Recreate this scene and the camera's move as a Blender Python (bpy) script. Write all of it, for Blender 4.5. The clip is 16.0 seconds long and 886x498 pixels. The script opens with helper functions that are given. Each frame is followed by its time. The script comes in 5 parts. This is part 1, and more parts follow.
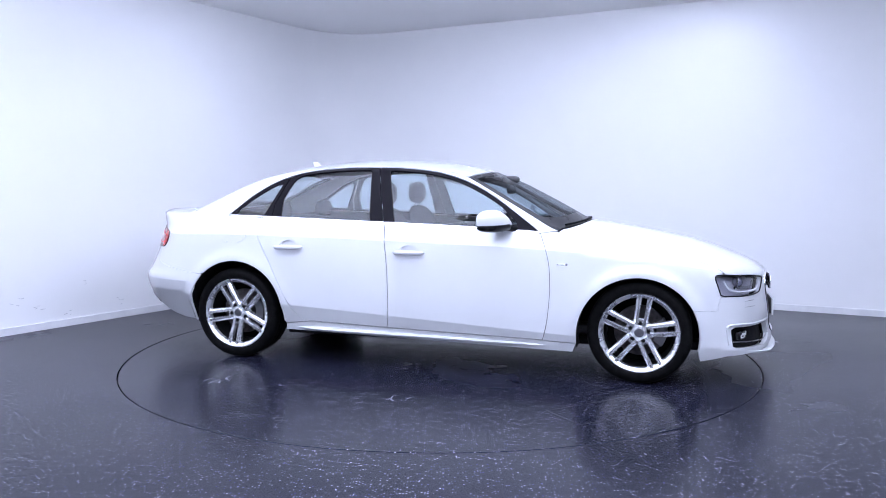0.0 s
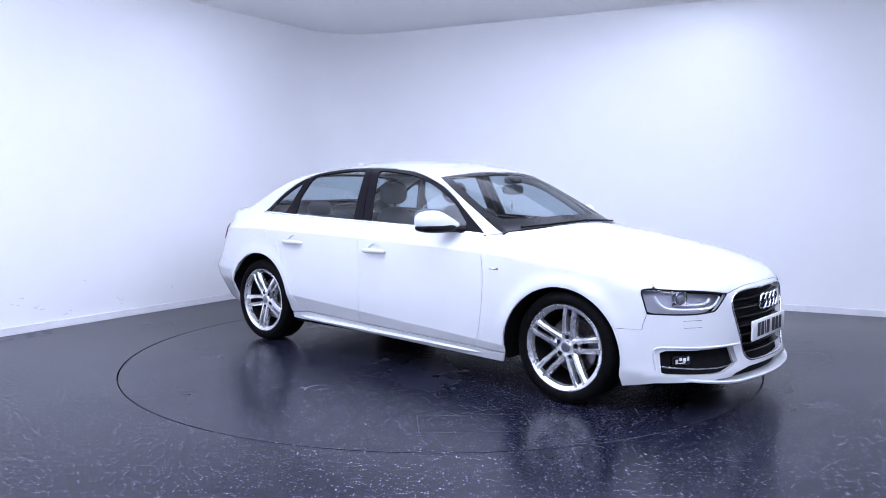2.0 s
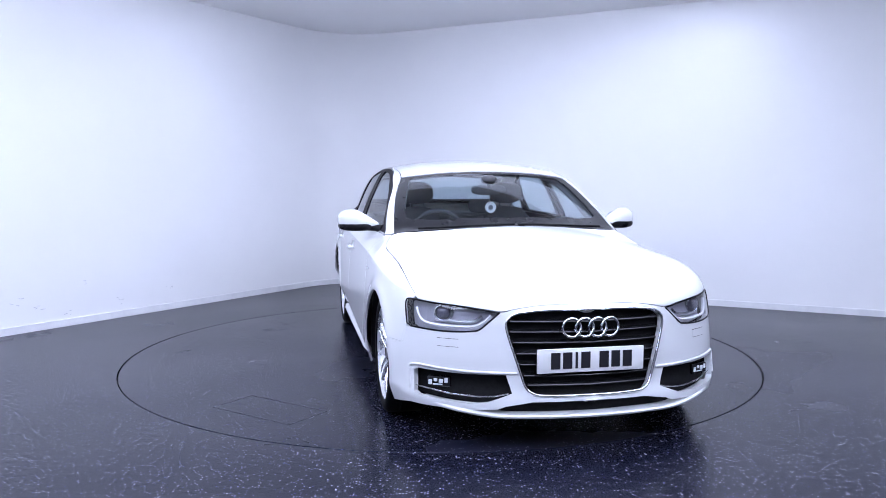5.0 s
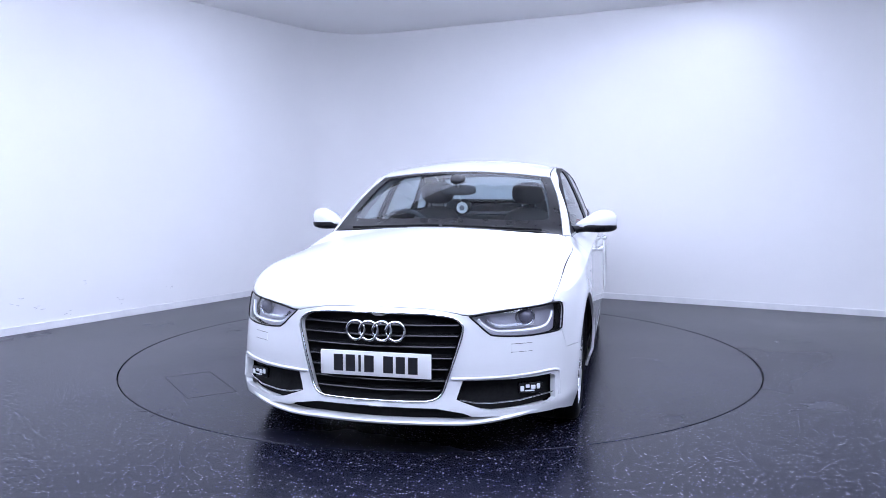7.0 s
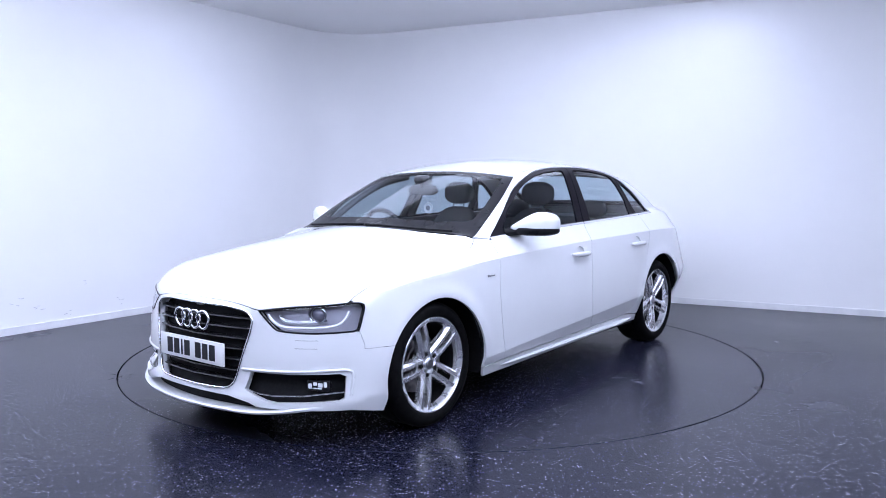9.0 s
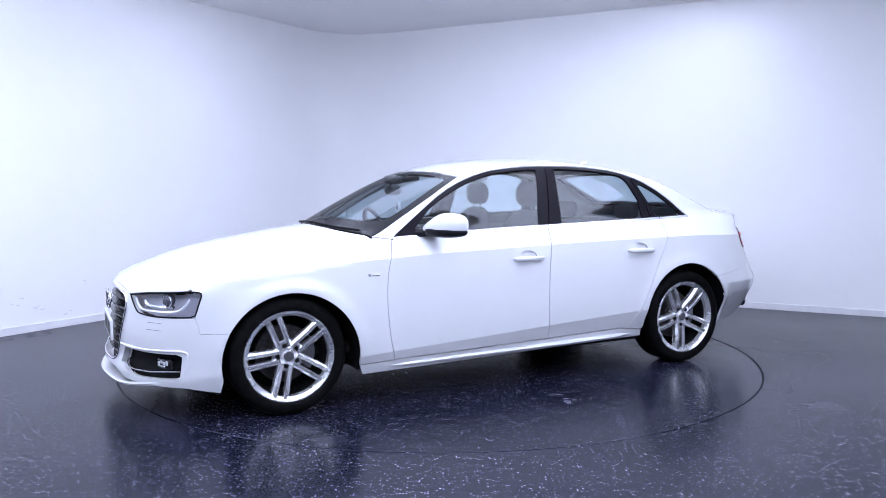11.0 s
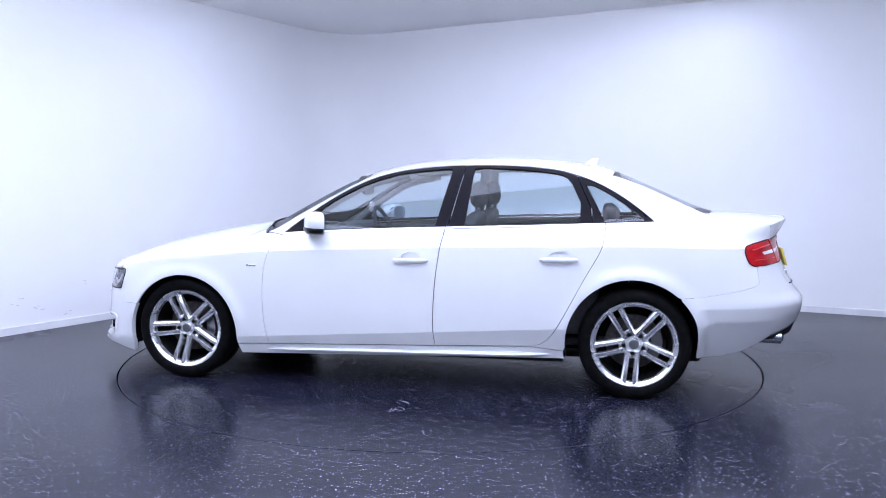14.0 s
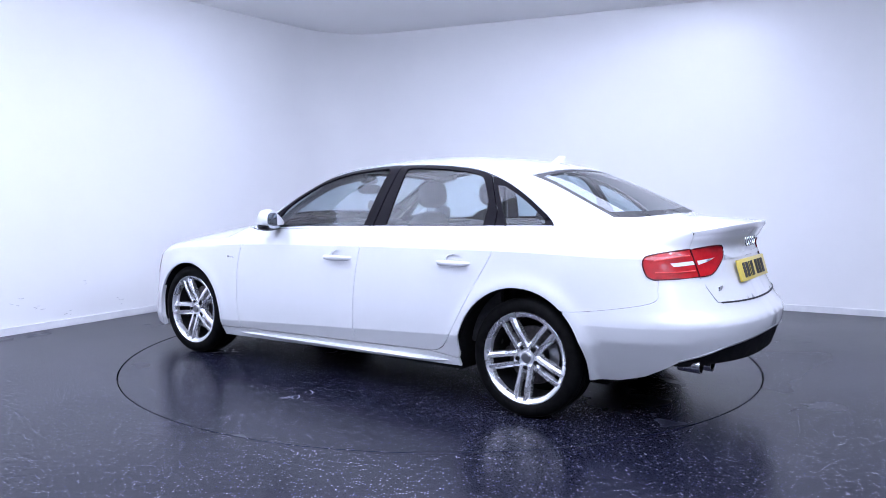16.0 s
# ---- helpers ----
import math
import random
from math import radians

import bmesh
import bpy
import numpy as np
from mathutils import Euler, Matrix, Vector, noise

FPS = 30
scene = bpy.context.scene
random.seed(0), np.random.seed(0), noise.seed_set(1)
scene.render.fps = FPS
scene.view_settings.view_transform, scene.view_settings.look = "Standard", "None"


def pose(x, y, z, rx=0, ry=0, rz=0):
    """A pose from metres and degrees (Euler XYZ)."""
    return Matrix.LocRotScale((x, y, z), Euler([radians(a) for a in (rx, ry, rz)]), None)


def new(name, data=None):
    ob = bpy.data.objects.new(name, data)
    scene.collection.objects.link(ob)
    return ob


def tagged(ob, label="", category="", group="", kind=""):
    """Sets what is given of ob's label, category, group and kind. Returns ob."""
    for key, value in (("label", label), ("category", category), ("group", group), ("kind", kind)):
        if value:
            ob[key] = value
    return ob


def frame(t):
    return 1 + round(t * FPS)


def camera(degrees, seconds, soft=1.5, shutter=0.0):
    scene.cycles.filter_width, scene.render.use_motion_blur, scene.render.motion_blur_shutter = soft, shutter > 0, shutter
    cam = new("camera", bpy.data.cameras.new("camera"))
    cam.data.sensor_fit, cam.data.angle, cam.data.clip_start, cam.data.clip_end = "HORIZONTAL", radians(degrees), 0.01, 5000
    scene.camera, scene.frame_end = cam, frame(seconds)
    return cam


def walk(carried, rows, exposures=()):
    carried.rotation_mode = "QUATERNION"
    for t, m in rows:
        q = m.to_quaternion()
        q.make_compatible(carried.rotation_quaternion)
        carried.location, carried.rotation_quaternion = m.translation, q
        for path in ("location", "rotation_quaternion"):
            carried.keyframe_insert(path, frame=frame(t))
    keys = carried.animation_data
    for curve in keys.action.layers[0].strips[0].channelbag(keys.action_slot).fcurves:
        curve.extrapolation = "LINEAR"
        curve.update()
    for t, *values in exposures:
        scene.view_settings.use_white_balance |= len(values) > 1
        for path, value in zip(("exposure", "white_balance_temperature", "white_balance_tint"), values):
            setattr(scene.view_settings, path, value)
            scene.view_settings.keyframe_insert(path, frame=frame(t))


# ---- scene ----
cam = camera(59.13, 16.0, soft=0.9)
EYE = Vector((0.0, -5.779, 1.250))
PAN, PITCH, ROLL = 0.18, 4.81, 0.04
cam_pose = pose(*EYE, 90 - PITCH, 0, -PAN)
walk(cam, [(0.0, cam_pose), (16.0, cam_pose)], exposures=[(0.0, 0.0), (16.0, 0.0)])

# ---- light ----
world = bpy.data.worlds.new("studio_world")
world.use_nodes = True
world.node_tree.nodes["Background"].inputs["Color"].default_value = (0.5, 0.55, 0.65, 1)
world.node_tree.nodes["Background"].inputs["Strength"].default_value = 0.0
scene.world = world
LAMP_POWER = 6.2
# powers of two added lamps that stay out of view
SOFT_FILL_POWER = 5.0
WALL_FILL_POWER = 3.9
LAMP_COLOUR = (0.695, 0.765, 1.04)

# ---- turntable and car path ----
TURN_RATE = -0.2179          # radians a second, clockwise from above
HEADING = -0.2811            # of the car at the start
CAR_OFFSET = Vector((0.055, 0.247, 0.0))


def table_angle(t):
    return TURN_RATE * t


def car_pose(t):
    turn = Matrix.Rotation(HEADING + TURN_RATE * t, 4, "Z")
    return turn @ Matrix.Translation(CAR_OFFSET)


# ---- materials ----
def material(name, colour, rough=0.5, metal=0.0, coat=0.0, emit=None, strength=0.0, spec=0.5):
    m = bpy.data.materials.new(name)
    m.use_nodes = True
    b = m.node_tree.nodes["Principled BSDF"]
    b.inputs["Base Color"].default_value = (*colour, 1)
    b.inputs["Roughness"].default_value = rough
    b.inputs["Metallic"].default_value = metal
    b.inputs["Coat Weight"].default_value = coat
    b.inputs["Coat Roughness"].default_value = 0.03
    b.inputs["Specular IOR Level"].default_value = spec
    if emit:
        b.inputs["Emission Color"].default_value = (*emit, 1)
        b.inputs["Emission Strength"].default_value = strength
    return m


def node(m, kind, **inputs):
    n = m.node_tree.nodes.new(kind)
    for key, value in inputs.items():
        n.inputs[key.replace("_", " ")].default_value = value
    return n


def wire(m, a, b):
    m.node_tree.links.new(a, b)


def coords(m):
    return m.node_tree.nodes.new("ShaderNodeTexCoord").outputs["Object"]


def mottle(m, colours, scale, detail=6.0, low=0.35, high=0.65, rough=None, bump=0.0, bump_scale=200.0):
    """Varies the base colour between two tones, the roughness between two values, and adds fine relief."""
    b = m.node_tree.nodes["Principled BSDF"]
    c = coords(m)
    n = node(m, "ShaderNodeTexNoise", Scale=scale, Detail=detail, Roughness=0.65)
    wire(m, c, n.inputs["Vector"])
    ramp = m.node_tree.nodes.new("ShaderNodeValToRGB")
    ramp.color_ramp.elements[0].position, ramp.color_ramp.elements[1].position = low, high
    ramp.color_ramp.elements[0].color, ramp.color_ramp.elements[1].color = (*colours[0], 1), (*colours[1], 1)
    wire(m, n.outputs["Fac"], ramp.inputs["Fac"])
    wire(m, ramp.outputs["Color"], b.inputs["Base Color"])
    if rough:
        r = node(m, "ShaderNodeMapRange", To_Min=rough[0], To_Max=rough[1], From_Min=0.1, From_Max=0.9)
        n2 = node(m, "ShaderNodeTexNoise", Scale=scale * 0.37, Detail=5.0)
        wire(m, c, n2.inputs["Vector"])
        wire(m, n2.outputs["Fac"], r.inputs["Value"])
        wire(m, r.outputs["Result"], b.inputs["Roughness"])
    if bump:
        n3 = node(m, "ShaderNodeTexNoise", Scale=bump_scale, Detail=3.0)
        bp = node(m, "ShaderNodeBump", Strength=bump, Distance=0.002)
        wire(m, c, n3.inputs["Vector"])
        wire(m, n3.outputs["Fac"], bp.inputs["Height"])
        wire(m, bp.outputs["Normal"], b.inputs["Normal"])
    return ramp


def floor_material():
    """Dark slate vinyl with a glossy, worn face and fine pale and blue flecks."""
    m = material("slate_vinyl", (0.03, 0.03, 0.036), 0.25, spec=0.175)
    b = m.node_tree.nodes["Principled BSDF"]
    ramp = mottle(m, ((0.005, 0.0058, 0.013), (0.011, 0.012, 0.023)), 1.7, low=0.1, high=0.9, rough=(0.17, 0.33), bump=0.03, bump_scale=40.0)
    c = coords(m)
    v = node(m, "ShaderNodeTexVoronoi", Scale=80.0, Randomness=1.0)
    wire(m, c, v.inputs["Vector"])
    sep = m.node_tree.nodes.new("ShaderNodeSeparateColor")
    wire(m, v.outputs["Color"], sep.inputs["Color"])
    near = node(m, "ShaderNodeMath")
    near.operation = "LESS_THAN"
    near.inputs[1].default_value = 0.30
    wire(m, v.outputs["Distance"], near.inputs[0])
    few = node(m, "ShaderNodeMath")
    few.operation = "GREATER_THAN"
    few.inputs[1].default_value = 0.70
    wire(m, sep.outputs["Red"], few.inputs[0])
    both = node(m, "ShaderNodeMath")
    both.operation = "MULTIPLY"
    wire(m, near.outputs[0], both.inputs[0])
    wire(m, few.outputs[0], both.inputs[1])
    tint = m.node_tree.nodes.new("ShaderNodeValToRGB")
    tint.color_ramp.elements[0].color = (0.05, 0.05, 0.14, 1)
    tint.color_ramp.elements[1].color = (0.34, 0.33, 0.38, 1)
    wire(m, sep.outputs["Green"], tint.inputs["Fac"])
    mix = m.node_tree.nodes.new("ShaderNodeMixRGB")
    wire(m, both.outputs[0], mix.inputs["Fac"])
    wire(m, ramp.outputs["Color"], mix.inputs["Color1"])
    wire(m, tint.outputs["Color"], mix.inputs["Color2"])
    wire(m, mix.outputs["Color"], b.inputs["Base Color"])
    return m


def glass_material(name, tint, gloss=1.0):
    """A thin pane: clear tint straight through, and a mirror's gloss by its Fresnel term."""
    m = bpy.data.materials.new(name)
    m.use_nodes = True
    nodes = m.node_tree.nodes
    nodes.remove(nodes["Principled BSDF"])
    t = node(m, "ShaderNodeBsdfTransparent", Color=(*tint, 1))
    g = node(m, "ShaderNodeBsdfGlossy", Color=(gloss, gloss, gloss, 1), Roughness=0.015)
    f = node(m, "ShaderNodeLayerWeight", Blend=0.5)
    p = node(m, "ShaderNodeMath")
    p.operation = "POWER"
    p.inputs[1].default_value = 5.0
    wire(m, f.outputs["Facing"], p.inputs[0])
    s = node(m, "ShaderNodeMapRange", To_Min=0.07, To_Max=0.95)
    wire(m, p.outputs[0], s.inputs["Value"])
    x = nodes.new("ShaderNodeMixShader")
    wire(m, s.outputs[0], x.inputs[0])
    wire(m, t.outputs[0], x.inputs[1])
    wire(m, g.outputs[0], x.inputs[2])
    wire(m, x.outputs[0], nodes["Material Output"].inputs["Surface"])
    return m


PAINT = material("white_paint", (0.66, 0.67, 0.68), 0.32, coat=1.0)
mottle(PAINT, ((0.69, 0.70, 0.715), (0.71, 0.72, 0.735)), 3.0)
GAP = material("joint_shade_dark", (0.03, 0.03, 0.034), 0.8)
TRIM = material("black_trim", (0.010, 0.010, 0.012), 0.28, spec=0.12)
mottle(TRIM, ((0.007, 0.007, 0.009), (0.011, 0.011, 0.013)), 30.0, rough=(0.22, 0.36))
SATIN = material("black_satin_trim", (0.008, 0.007, 0.010), 0.42, spec=0.07)
PLASTIC = material("black_plastic", (0.012, 0.012, 0.013), 0.6, spec=0.15)
mottle(PLASTIC, ((0.004, 0.004, 0.005), (0.008, 0.008, 0.009)), 60.0, rough=(0.55, 0.8), bump=0.06, bump_scale=150.0)
CHROME = material("chrome", (0.86, 0.87, 0.89), 0.08, 1.0)
MOULDING = material("bright_moulding", (0.85, 0.86, 0.88), 0.25, 0.6)
SLAT = material("gloss_black_slat", (0.012, 0.012, 0.014), 0.22)
ALLOY = material("silver_alloy", (0.85, 0.85, 0.87), 0.28, 0.82, coat=0.2)
mottle(ALLOY, ((0.80, 0.81, 0.83), (0.90, 0.90, 0.92)), 14.0, rough=(0.22, 0.32))
DARK_ALLOY = material("grey_alloy", (0.30, 0.30, 0.32), 0.4, 1.0)
STEEL = material("brake_steel", (0.32, 0.31, 0.31), 0.38, 1.0)
mottle(STEEL, ((0.07, 0.065, 0.065), (0.14, 0.13, 0.13)), 40.0, rough=(0.3, 0.5))
RUBBER = material("tyre_rubber", (0.006, 0.006, 0.007), 0.6, spec=0.08)
mottle(RUBBER, ((0.0025, 0.0025, 0.003), (0.006, 0.006, 0.0065)), 25.0, rough=(0.5, 0.75), bump=0.08, bump_scale=150.0)
GLASS = glass_material("tinted_side_glass", (0.68, 0.77, 0.81), 0.85)
SCREEN = glass_material("windscreen_glass", (0.62, 0.70, 0.74), 0.42)
LENS = glass_material("clear_lens", (0.93, 0.94, 0.96))
RED = material("red_lens", (0.45, 0.006, 0.010), 0.25, coat=0.6)
mottle(RED, ((0.34, 0.004, 0.008), (0.58, 0.008, 0.014)), 9.0)
REFLECTOR = material("headlamp_reflector", (0.55, 0.56, 0.60), 0.22, 1.0)
CLOTH = material("grey_cloth", (0.05, 0.05, 0.055), 0.9)
mottle(CLOTH, ((0.03, 0.03, 0.035), (0.06, 0.06, 0.068)), 90.0)
DASH = material("dash_plastic", (0.03, 0.03, 0.033), 0.6)
mottle(DASH, ((0.04, 0.04, 0.045), (0.065, 0.065, 0.07)), 40.0)
WHITE_PLATE = material("white_plate", (0.80, 0.80, 0.80), 0.3, coat=0.5)
YELLOW_PLATE = material("yellow_plate", (0.70, 0.54, 0.10), 0.35, coat=0.3)
PLATE_BLUE = material("plate_dark", (0.01, 0.01, 0.014), 0.5)
WALL = material("white_wall_paint", (0.80, 0.80, 0.81), 0.55)
mottle(WALL, ((0.845, 0.845, 0.855), (0.865, 0.865, 0.87)), 1.3, rough=(0.42, 0.62), bump=0.05, bump_scale=60.0)
DARK_WALL = material("dark_wall_paint", (0.10, 0.10, 0.11), 0.7)
mottle(DARK_WALL, ((0.19, 0.19, 0.20), (0.23, 0.23, 0.24)), 1.3, bump=0.05, bump_scale=60.0)
CEILING = material("white_ceiling_paint", (0.84, 0.84, 0.84), 0.8)
mottle(CEILING, ((0.89, 0.89, 0.89), (0.91, 0.91, 0.91)), 0.9)
SKIRT = material("white_gloss_skirting", (0.78, 0.78, 0.79), 0.35)
mottle(SKIRT, ((0.72, 0.72, 0.74), (0.82, 0.82, 0.83)), 5.0, rough=(0.3, 0.45))
FLOOR = floor_material()
SLOT = material("black_gap", (0.006, 0.006, 0.007), 0.7)
SCUFF = material("scuff_mark", (0.012, 0.012, 0.015), 0.6)
SOFT_FILL_GLOW = material("soft_fill_diffuser", (0.9, 0.9, 0.9), 0.6, emit=LAMP_COLOUR, strength=SOFT_FILL_POWER)
WALL_FILL_GLOW = material("wall_fill_diffuser", (0.9, 0.9, 0.9), 0.6, emit=LAMP_COLOUR, strength=WALL_FILL_POWER)
GLOW = material("light_diffuser", (0.9, 0.9, 0.9), 0.6, emit=LAMP_COLOUR, strength=LAMP_POWER)
LAMP_FRAME = material("white_metal", (0.7, 0.7, 0.7), 0.4)


# ---- building helpers ----
def mesh_of(bm, name):
    me = bpy.data.meshes.new(name)
    bm.to_mesh(me)
    bm.free()
    return me


def part(name, bm, mat, parent, label="", smooth=None):
    """Links a bmesh, or a finished mesh, as one mesh object under a thing or part."""
    me = bm if isinstance(bm, bpy.types.Mesh) else mesh_of(bm, name)
    if not me.materials:
        me.materials.append(mat)
    if smooth is not None:
        for f in me.polygons:
            f.use_smooth = True
        me.set_sharp_from_angle(angle=radians(smooth))
    ob = new(name, me)
    ob.parent = parent
    if label:
        ob["label"] = label
    return ob


def box(x0, x1, y0, y1, z0, z1, bevel=0.0, segments=2):
    bm = bmesh.new()
    bmesh.ops.create_cube(bm, size=1)
    for v in bm.verts:
        v.co = ((x0 + x1) / 2 + v.co.x * (x1 - x0), (y0 + y1) / 2 + v.co.y * (y1 - y0), (z0 + z1) / 2 + v.co.z * (z1 - z0))
    if bevel:
        bmesh.ops.bevel(bm, geom=bm.edges[:], offset=bevel, segments=segments, affect="EDGES", profile=0.5)
    return bm


def lathe(profile, steps=64, axis="Y"):
    """Turns (radius, along) pairs about an axis."""
    bm = bmesh.new()
    rings = []
    for i in range(steps):
        a = 2 * math.pi * i / steps
        ring = []
        for r, h in profile:
            if axis == "Y":
                ring.append(bm.verts.new((r * math.cos(a), h, r * math.sin(a))))
            elif axis == "X":
                ring.append(bm.verts.new((h, r * math.cos(a), r * math.sin(a))))
            else:
                ring.append(bm.verts.new((r * math.cos(a), r * math.sin(a), h)))
        rings.append(ring)
    for i in range(steps):
        a, b = rings[i], rings[(i + 1) % steps]
        for j in range(len(profile) - 1):
            bm.faces.new((a[j], a[j + 1], b[j + 1], b[j]))
    bmesh.ops.remove_doubles(bm, verts=bm.verts[:], dist=1e-5)
    bmesh.ops.recalc_face_normals(bm, faces=bm.faces[:])
    return bm


def tube(points, radius, steps=8, closed=False, taper=None):
    """A round bar along points."""
    bm = bmesh.new()
    pts = [Vector(p) for p in points]
    rings = []
    n = len(pts)
    for i, p in enumerate(pts):
        d = (pts[(i + 1) % n] - pts[i - 1]) if closed else (pts[min(i + 1, n - 1)] - pts[max(i - 1, 0)])
        d.normalize()
        side = d.cross(Vector((0.12, 0.05, 1))).normalized()
        up = side.cross(d)
        r = radius * (taper[i] if taper else 1)
        rings.append([bm.verts.new(p + side * (r * math.cos(2 * math.pi * k / steps)) + up * (r * math.sin(2 * math.pi * k / steps))) for k in range(steps)])
    for i in range(n if closed else n - 1):
        a, b = rings[i], rings[(i + 1) % n]
        for k in range(steps):
            bm.faces.new((a[k], a[(k + 1) % steps], b[(k + 1) % steps], b[k]))
    if not closed:
        bm.faces.new(rings[0][::-1])
        bm.faces.new(rings[-1])
    bmesh.ops.recalc_face_normals(bm, faces=bm.faces[:])
    return bm


def blob(centre, size, power=2.0, flat_bottom=None, u=32, v=20):
    """A rounded box: a superellipsoid of the given half sizes."""
    bm = bmesh.new()
    bmesh.ops.create_uvsphere(bm, u_segments=u, v_segments=v, radius=1)
    for w in bm.verts:
        n = (abs(w.co.x) ** power + abs(w.co.y) ** power + abs(w.co.z) ** power) ** (1 / power)
        c = w.co / max(n, 1e-6)
        if flat_bottom is not None and c.z < flat_bottom:
            c.z = flat_bottom
        w.co = Vector(centre) + Vector((c.x * size[0], c.y * size[1], c.z * size[2]))
    return bm


# ---- the room ----
CORNER = Vector((-1.245, 4.215))
LEFT_WAY = Vector((-0.5385, -0.8426))     # from the corner along one wall
RIGHT_WAY = Vector((0.8907, -0.4546))     # and along the other
ROOM_A, ROOM_B, HEIGHT = 10.6, 9.9, 3.07
FILLET = 0.80


def room_outline(inset=0.0):
    """The floor's outline, with the corner in view rounded off."""
    start, end = CORNER + LEFT_WAY * FILLET, CORNER + RIGHT_WAY * FILLET
    pts = []
    for i in range(25):
        k = i / 24
        pts.append(start * (1 - k) ** 2 + CORNER * (2 * k * (1 - k)) + end * k ** 2)
    b = CORNER + RIGHT_WAY * ROOM_B
    pts += [b, b + LEFT_WAY * ROOM_A, CORNER + LEFT_WAY * ROOM_A]
    if inset:
        mid = CORNER + RIGHT_WAY * ROOM_B / 2 + LEFT_WAY * ROOM_A / 2
        out = []
        n = len(pts)
        for i, p in enumerate(pts):
            e0, e1 = (p - pts[i - 1]).normalized(), (pts[(i + 1) % n] - p).normalized()
            n0, n1 = Vector((-e0.y, e0.x)), Vector((-e1.y, e1.x))
            if n0.dot(mid - p) < 0:
                n0, n1 = -n0, -n1
            m = (n0 + n1).normalized()
            out.append(p + m * (inset / max(m.dot(n0), 0.3)))
        pts = out
    return pts


def strip(outer, inner, i0, i1, z0, z1):
    """A standing slab between two outlines from point i0 to i1."""
    bm = bmesh.new()
    rows = []
    n = len(outer)
    for i in range(i0, i1 + 1):
        o, q = outer[i % n], inner[i % n]
        rows.append([bm.verts.new((*p, z)) for p, z in ((q, z0), (q, z1), (o, z1), (o, z0))])
    for a, b in zip(rows, rows[1:]):
        for k in range(4):
            bm.faces.new((a[k], b[k], b[(k + 1) % 4], a[(k + 1) % 4]))
    bm.faces.new(rows[0])
    bm.faces.new(rows[-1][::-1])
    bmesh.ops.recalc_face_normals(bm, faces=bm.faces[:])
    return bm


def build_room():
    inner, outer, skirt = room_outline(), room_outline(-0.15), room_outline(0.014)
    n = len(inner)
    spans = (("wall_north", 0, 25), ("wall_east", 25, 26), ("wall_south", 26, 27), ("wall_west", 27, n))
    for name, a, b in spans:
        dark = name in ("wall_east", "wall_south")
        ob = part(name, strip(outer, inner, a, b, -0.1, HEIGHT + 0.1), DARK_WALL if dark else WALL, None, smooth=30)
        tagged(ob, "plain dark grey painted studio wall" if dark else "smooth white painted studio wall with faint scuffs", "wall", kind="structure")
    for a, b in ((0, 25), (25, 26), (26, 27), (27, n)):
        ob = part("baseboard", strip(inner, skirt, a, b, 0.0, 0.062), SKIRT, None, smooth=30)
        tagged(ob, "low white painted skirting board along the wall", "baseboard", kind="structure")
    bm = bmesh.new()
    low = [bm.verts.new((*p, HEIGHT)) for p in outer]
    high = [bm.verts.new((*p, HEIGHT + 0.08)) for p in outer]
    bm.faces.new(low)
    bm.faces.new(high)
    for i in range(n):
        bm.faces.new((low[i], low[(i + 1) % n], high[(i + 1) % n], high[i]))
    bmesh.ops.recalc_face_normals(bm, faces=bm.faces[:])
    tagged(part("ceiling", bm, CEILING, None), "plain white studio ceiling", "ceiling", kind="structure")
    # floor with a round hole for the turntable
    bm = bmesh.new()
    hole = [bm.verts.new((RING * math.cos(2 * math.pi * i / 128), RING * math.sin(2 * math.pi * i / 128), 0)) for i in range(128)]
    rim = [bm.verts.new((*p, 0)) for p in outer]
    edges = [bm.edges.new((hole[i], hole[(i + 1) % 128])) for i in range(128)]
    edges += [bm.edges.new((rim[i], rim[(i + 1) % n])) for i in range(n)]
    bmesh.ops.triangle_fill(bm, use_beauty=True, edges=edges)
    for f in bm.faces:
        if f.normal.z < 0:
            f.normal_flip()
    for a, b in zip(hole, hole[1:] + hole[:1]):
        lo = [bm.verts.new((v.co.x, v.co.y, -0.05)) for v in (a, b)]
        bm.faces.new((a, b, lo[1], lo[0]))
    tagged(part("floor", bm, FLOOR, None), "dark slate-grey glossy vinyl studio floor", "floor", kind="structure")
    pit = part("turntable_pit", lathe([(0.0, -0.06), (RING + 0.02, -0.06)], 96, "Z"), SLOT, None)
    tagged(pit, "black bottom of the gap round the turntable", "pit", kind="structure")


RING = 2.247
build_room()


